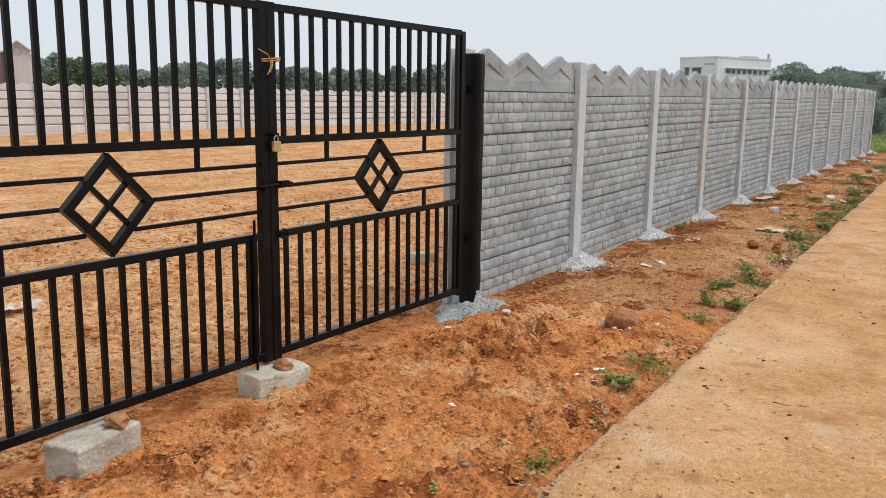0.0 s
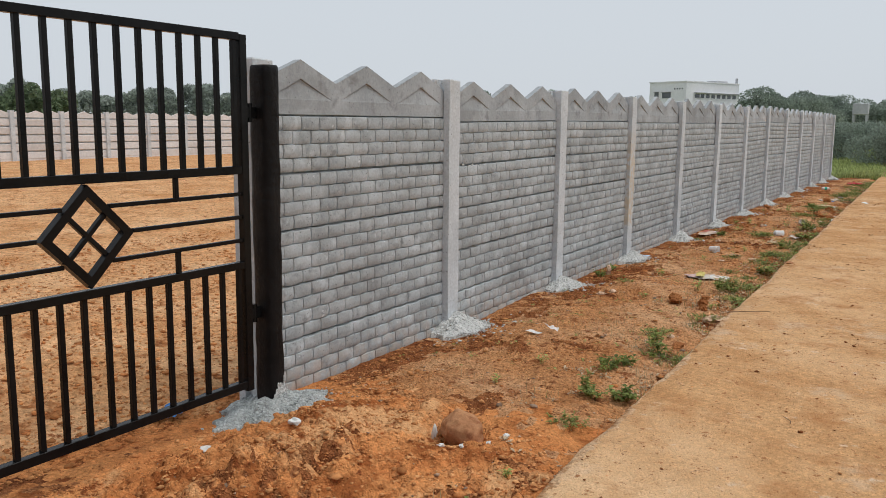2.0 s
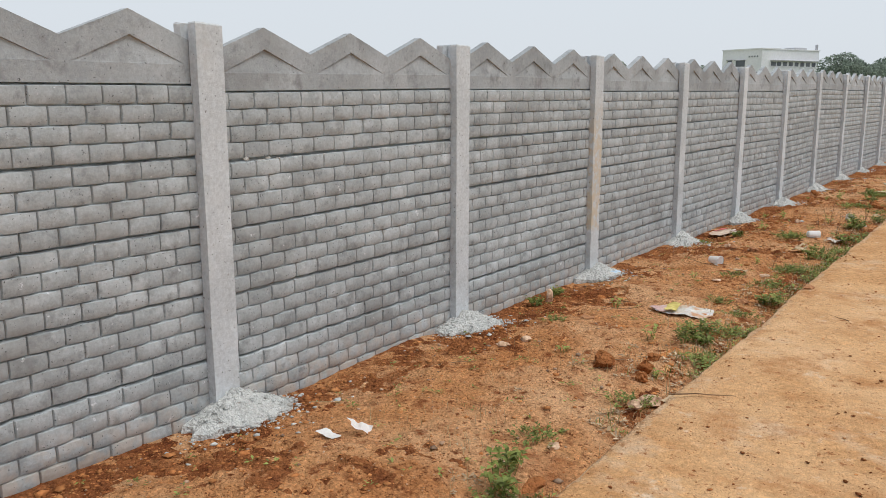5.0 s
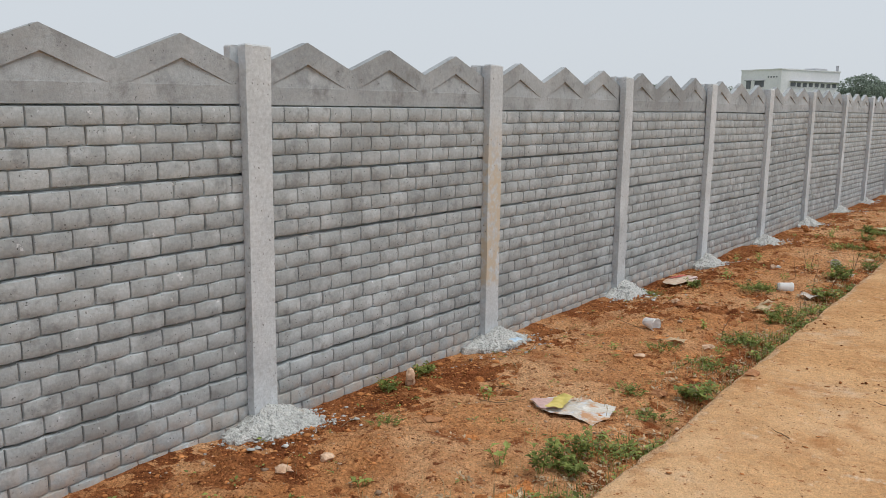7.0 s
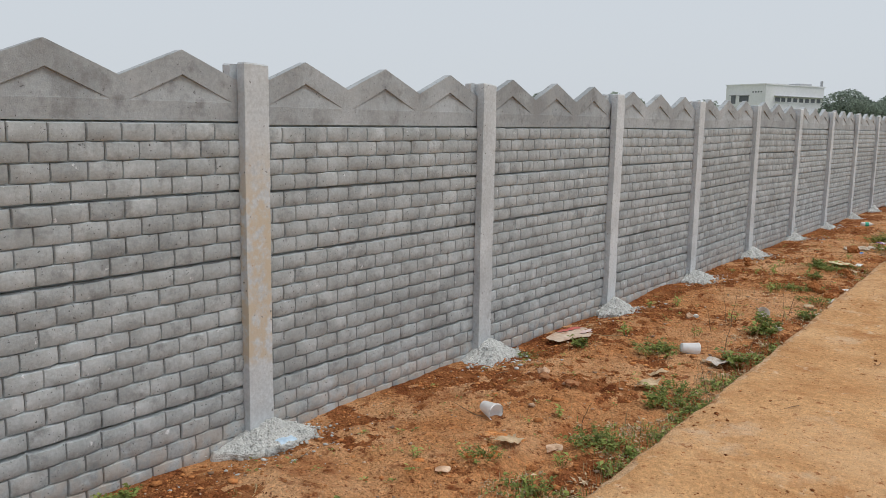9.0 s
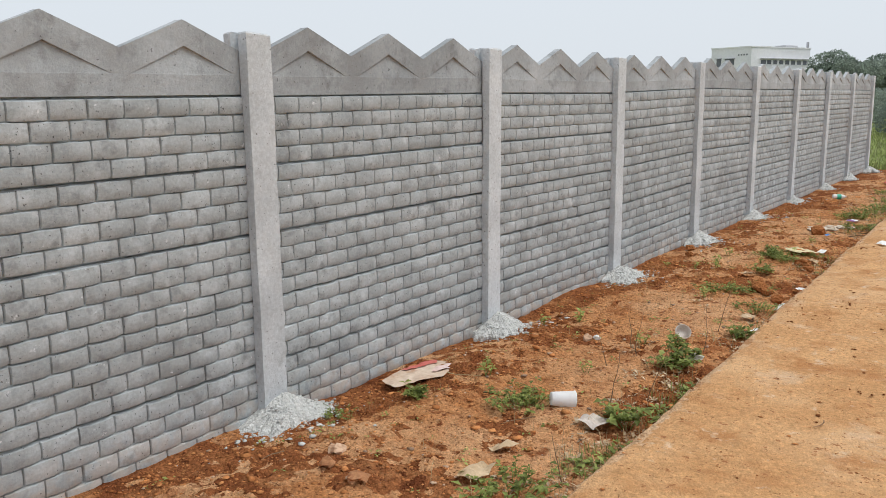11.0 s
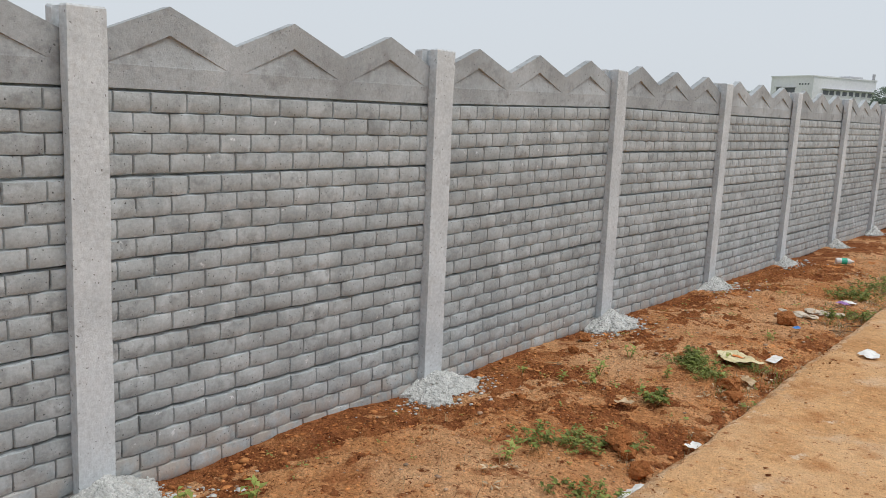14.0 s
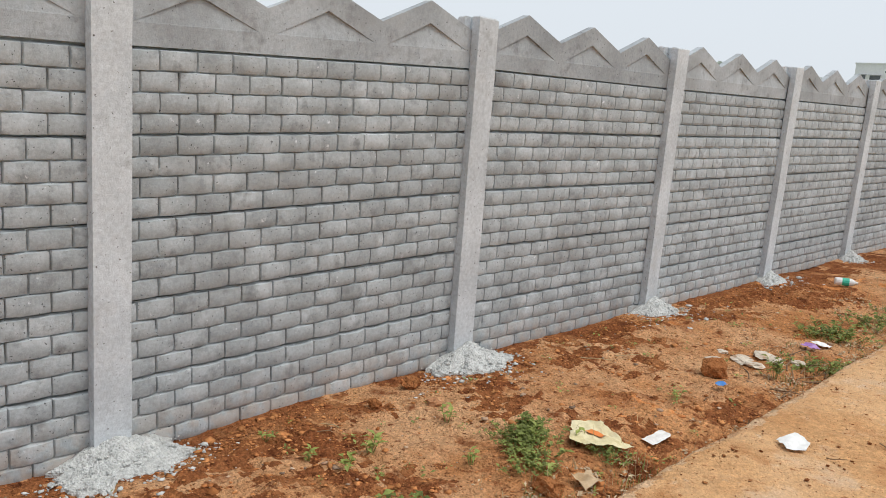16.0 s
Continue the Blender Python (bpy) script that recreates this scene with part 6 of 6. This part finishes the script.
def leaf_carpet(name, xs, ys, length, width, tall, seed, mats, label):
    """Small plants, six leaves each, in one mesh."""
    r = np.random.RandomState(seed)
    n, per = len(xs), 6
    px, py = np.repeat(xs, per), np.repeat(ys, per)
    h = np.repeat(tall * r.uniform(0.2, 1.0, n) ** 1.6, per) * r.uniform(0.3, 1.0, n * per)
    a = r.uniform(0, 2 * np.pi, n * per)
    L = length * np.repeat(r.uniform(0.55, 1.35, n), per) * r.uniform(0.7, 1.2, n * per)
    W = L * width * r.uniform(0.7, 1.3, n * per)
    off = r.uniform(0.0, 0.022, n * per)
    ca, sa = np.cos(a), np.sin(a)
    pitch = r.uniform(-0.25, 0.75, n * per)
    z = np.repeat(ground_z(xs, ys), per) + 0.004 + h
    roll = r.uniform(-0.35, 0.35, n * per)

    def at(f, s, drop):
        d = off + L * f
        return np.stack([px + ca * d - sa * W * s, py + sa * d + ca * W * s, z + L * f * pitch + W * s * roll - drop * L], -1)
    v = np.stack([at(0, 0, 0), at(0.45, 0.5, -0.02), at(0.5, 0, 0.05), at(0.45, -0.5, -0.02), at(1.0, 0, 0.18)], 1).reshape(-1, 3)
    k = np.arange(n * per)[:, None] * 5
    faces = np.concatenate([k + np.array([0, 2, 1]), k + np.array([0, 3, 2]), k + np.array([1, 2, 4]), k + np.array([2, 3, 4])], 0)
    me = bpy.data.meshes.new(name)
    me.vertices.add(len(v))
    me.vertices.foreach_set("co", v.ravel())
    me.loops.add(faces.size)
    me.loops.foreach_set("vertex_index", faces.ravel())
    me.polygons.add(len(faces))
    me.polygons.foreach_set("loop_start", np.arange(0, faces.size, 3))
    me.materials.append(mats)
    me.update(calc_edges=True)
    return tagged(new(name, me), label, "weeds", kind="stuff")


def verge_points(r, n, least, low=-3.2, high=24.0, wide=0.30):
    y = r.uniform(low, high, n)
    x = road_edge_x(y) - 0.01 - np.abs(r.normal(0, wide, n))
    keep = (lush(x, y) > least) & (x > 0.15)
    return x[keep], y[keep]


r = np.random.RandomState(21)
vx, vy = verge_points(r, 5000, 0.93)
leaf_carpet("verge_weeds", vx, vy, 0.034, 0.58, 0.045, 51, LEAF, "low green broad-leaved weeds along the road edge")
vx, vy = verge_points(r, 3600, 0.84)
leaf_carpet("verge_weeds", vx, vy, 0.026, 0.6, 0.055, 52, LEAF_PALE, "fine yellow-green seedlings along the road edge")
vx, vy = verge_points(r, 3200, 0.40, wide=0.38)
leaf_carpet("leaf_litter", vx, vy, 0.028, 0.4, 0.006, 53, DEAD_LEAF, "dry brown leaves littered along the road edge")
vx, vy = verge_points(r, 17000, 0.70)
blades("verge_grass", vx, vy, ground_z(vx, vy), 0.050, 0.0017, 22, GRASS, "sparse short green grass along the road edge")
vx, vy = verge_points(r, 7000, 0.42, wide=0.45)
blades("straw", vx, vy, ground_z(vx, vy), 0.085, 0.0014, 23, STRAW, "dry straw stalks among the weeds")
n = 9000
vy = r.uniform(-3.0, 20, n)
vx = r.uniform(0.15, 1.7, n)
keep = lattice_noise(vx, vy, 0.30, 43) + 0.4 * lattice_noise(vx, vy, 1.1, 44) > 0.36
vx, vy = vx[keep], vy[keep]
blades("straw", vx, vy, ground_z(vx, vy), 0.05, 0.0012, 24, STRAW, "scattered dry straw stubble on the soil")
vy = r.uniform(1.0, 18, 420)
vx = r.uniform(0.10, 1.5, 420)
leaf_carpet("seedlings", vx, vy, 0.020, 0.5, 0.020, 54, LEAF_PALE, "scattered tiny green seedlings on the soil")


# ---- clods, gravel and crumbs on soil and road ----
def scatter(name, xs, ys, zs, sizes, seed, mats, label, category, flat=0.6):
    """Small angular lumps in one mesh."""
    r = np.random.RandomState(seed)
    n = len(xs)
    base = np.array([(1, 0, 0), (-1, 0, 0), (0, 1, 0), (0, -1, 0), (0, 0, 1), (0, 0, -1), (.6, .6, .55), (-.6, .6, .5), (.6, -.6, .5), (-.6, -.6, .55)], float)
    tri = [(4, 0, 6), (4, 6, 2), (0, 2, 6), (4, 2, 7), (4, 7, 1), (2, 1, 7), (4, 1, 9), (4, 9, 3), (1, 3, 9), (4, 3, 8), (4, 8, 0), (3, 0, 8), (5, 2, 0), (5, 1, 2), (5, 3, 1), (5, 0, 3)]
    v = base[None] * r.uniform(0.65, 1.3, (n, 10, 1))
    a = r.uniform(0, 6.28, n)
    c, s = np.cos(a)[:, None], np.sin(a)[:, None]
    sx, sy, sz = r.uniform(0.7, 1.4, (n, 1)), r.uniform(0.7, 1.4, (n, 1)), flat * r.uniform(0.6, 1.2, (n, 1))
    vx_, vy_, vz_ = v[..., 0] * sx, v[..., 1] * sy, v[..., 2] * sz
    out = np.stack([vx_ * c - vy_ * s, vx_ * s + vy_ * c, vz_], -1) * sizes[:, None, None] + np.stack([xs, ys, zs], -1)[:, None, :]
    faces = (np.arange(n)[:, None, None] * 10 + np.array(tri)[None]).reshape(-1, 3)
    me = bpy.data.meshes.new(name)
    me.vertices.add(n * 10)
    me.vertices.foreach_set("co", out.ravel())
    me.loops.add(faces.size)
    me.loops.foreach_set("vertex_index", faces.ravel())
    me.polygons.add(len(faces))
    me.polygons.foreach_set("loop_start", np.arange(0, faces.size, 3))
    me.materials.append(mats)
    me.update(calc_edges=True)
    return tagged(new(name, me), label, category, kind="stuff")


r = np.random.RandomState(31)
n = 150000
cy = r.uniform(-4.5, 19, n)
cx = r.uniform(0.0, 1.95, n)
dug = loose_soil(cx, cy)
keep = (r.uniform(0, 1, n) < np.clip(0.12 + 1.3 * (dug - 0.12) + 0.12 * smoothstep(0.4, -0.8, cy), 0.05, 0.85)) & (cx < road_edge_x(cy) - 0.01)
cx, cy = cx[keep], cy[keep]
size = np.minimum(0.0022 + r.exponential(0.0026, len(cx)), 0.015)
big = r.uniform(0, 1, len(cx)) < 0.010
size = np.where(big, r.uniform(0.014, 0.030, len(cx)), size)
scatter("soil_clods", cx, cy, ground_z(cx, cy) + size * 0.15, size, 32, CLOD, "crumbly red soil clods strewn over the ground", "soil")
n = 14000
cy = r.uniform(-4.6, 0.9, n)
cx = r.uniform(0.05, 1.95, n)
keep = (cx < road_edge_x(cy) - 0.02) & (r.uniform(0, 1, n) < np.clip(0.55 + 1.2 * lattice_noise(cx, cy, 0.45, 91) - 0.5 * smoothstep(-0.6, 0.9, cy), 0.05, 1))
cx, cy = cx[keep], cy[keep]
size = np.minimum(0.004 + r.exponential(0.0034, len(cx)), 0.018)
scatter("soil_clods", cx, cy, ground_z(cx, cy) + size * 0.1, size, 38, TREAD_CLOD, "trodden orange soil clods before the gate", "soil", 0.7)
n = 42000
cy = r.uniform(-4.5, 12, n)
cx = -0.15 - 6.0 * r.uniform(0, 1, n) ** 1.5
size = np.minimum(0.004 + r.exponential(0.0045, n), 0.028)
scatter("yard_clods", cx, cy, ground_z(cx, cy) + size * 0.15, size, 33, CLOD, "crumbly orange soil clods in the yard", "soil")
n = 1500
cy = r.uniform(-4.0, 19, n)
cx = r.uniform(0.05, 1.9, n)
keep = cx < road_edge_x(cy) - 0.02
cx, cy = cx[keep], cy[keep]
size = np.minimum(0.003 + r.exponential(0.0035, len(cx)), 0.02)
scatter("pebbles", cx, cy, ground_z(cx, cy) + size * 0.3, size, 34, PEBBLE, "small pale and brown pebbles on the soil", "gravel")
n = 30000
cy = r.uniform(-4.5, 19, n)
cx = road_edge_x(cy) + 0.02 + 2.6 * r.uniform(0, 1, n) ** 1.3
keep = r.uniform(0, 1, n) < np.clip(0.10 + 1.5 * (lattice_noise(cx, cy, 0.6, 47) + 0.8 * lattice_noise(cx, cy, 0.14, 48) - 0.15), 0.04, 0.9)
cx, cy = cx[keep], cy[keep]
n = len(cx)
size = np.minimum(0.0016 + r.exponential(0.0024, n), 0.013)
rz = ROAD_Z + 0.020 * lattice_noise(cx, cy, 1.1, 21) + 0.012 * lattice_noise(cx, cy, 0.25, 22)
scatter("road_grit", cx, cy, rz + size * 0.3, size, 35, LOOSE, "dark crumbs of soil and grit on the road", "gravel")
n = 520
cy = r.uniform(-4.5, 18, n)
cx = road_edge_x(cy) + 0.03 + 2.4 * r.uniform(0, 1, n) ** 1.2
size = 0.003 + r.exponential(0.003, n)
scatter("road_litter", cx, cy, ROAD_Z + 0.020 * lattice_noise(cx, cy, 1.1, 21) + 0.012 * lattice_noise(cx, cy, 0.25, 22) + 0.002, np.minimum(size, 0.014), 37, CLOD, "flat bits of dry leaf and bark strewn on the road", "litter", 0.12)
n = 900
ck = r.randint(1, 10, n)
ca, cr = r.uniform(0, 6.28, n), 0.16 + np.abs(r.normal(0, 0.16, n))
cx, cy = 0.06 + cr * np.abs(np.cos(ca)) * 0.9, np.array(POST_Y)[ck] + cr * np.sin(ca) * 1.3
size = np.minimum(0.003 + r.exponential(0.004, n), 0.022)
scatter("mortar_chips", cx, cy, ground_z(cx, cy) + size * 0.3, size, 36, CHIP, "pale mortar crumbs scattered round the post feet", "rubble")

# ---- bricks of the near panels ----
for p, whole, near in panels:
    if not near:
        continue
    for row in range(4):
        z = PANEL_H - 0.002 - (row + 0.5) * ROW
        for c, half in row_layout(whole if row % 2 == 0 else not whole):
            b = new("brick", rng.choice(HALF_DATA if half else WHOLE_DATA))
            b.parent = p
            b.matrix_basis = pose(rng.uniform(-0.0012, 0.0012), c + rng.uniform(-0.0015, 0.0015), z + rng.uniform(-0.0014, 0.0014),
                                  rng.uniform(-0.25, 0.25), rng.uniform(-0.7, 0.7), rng.uniform(-0.5, 0.5))
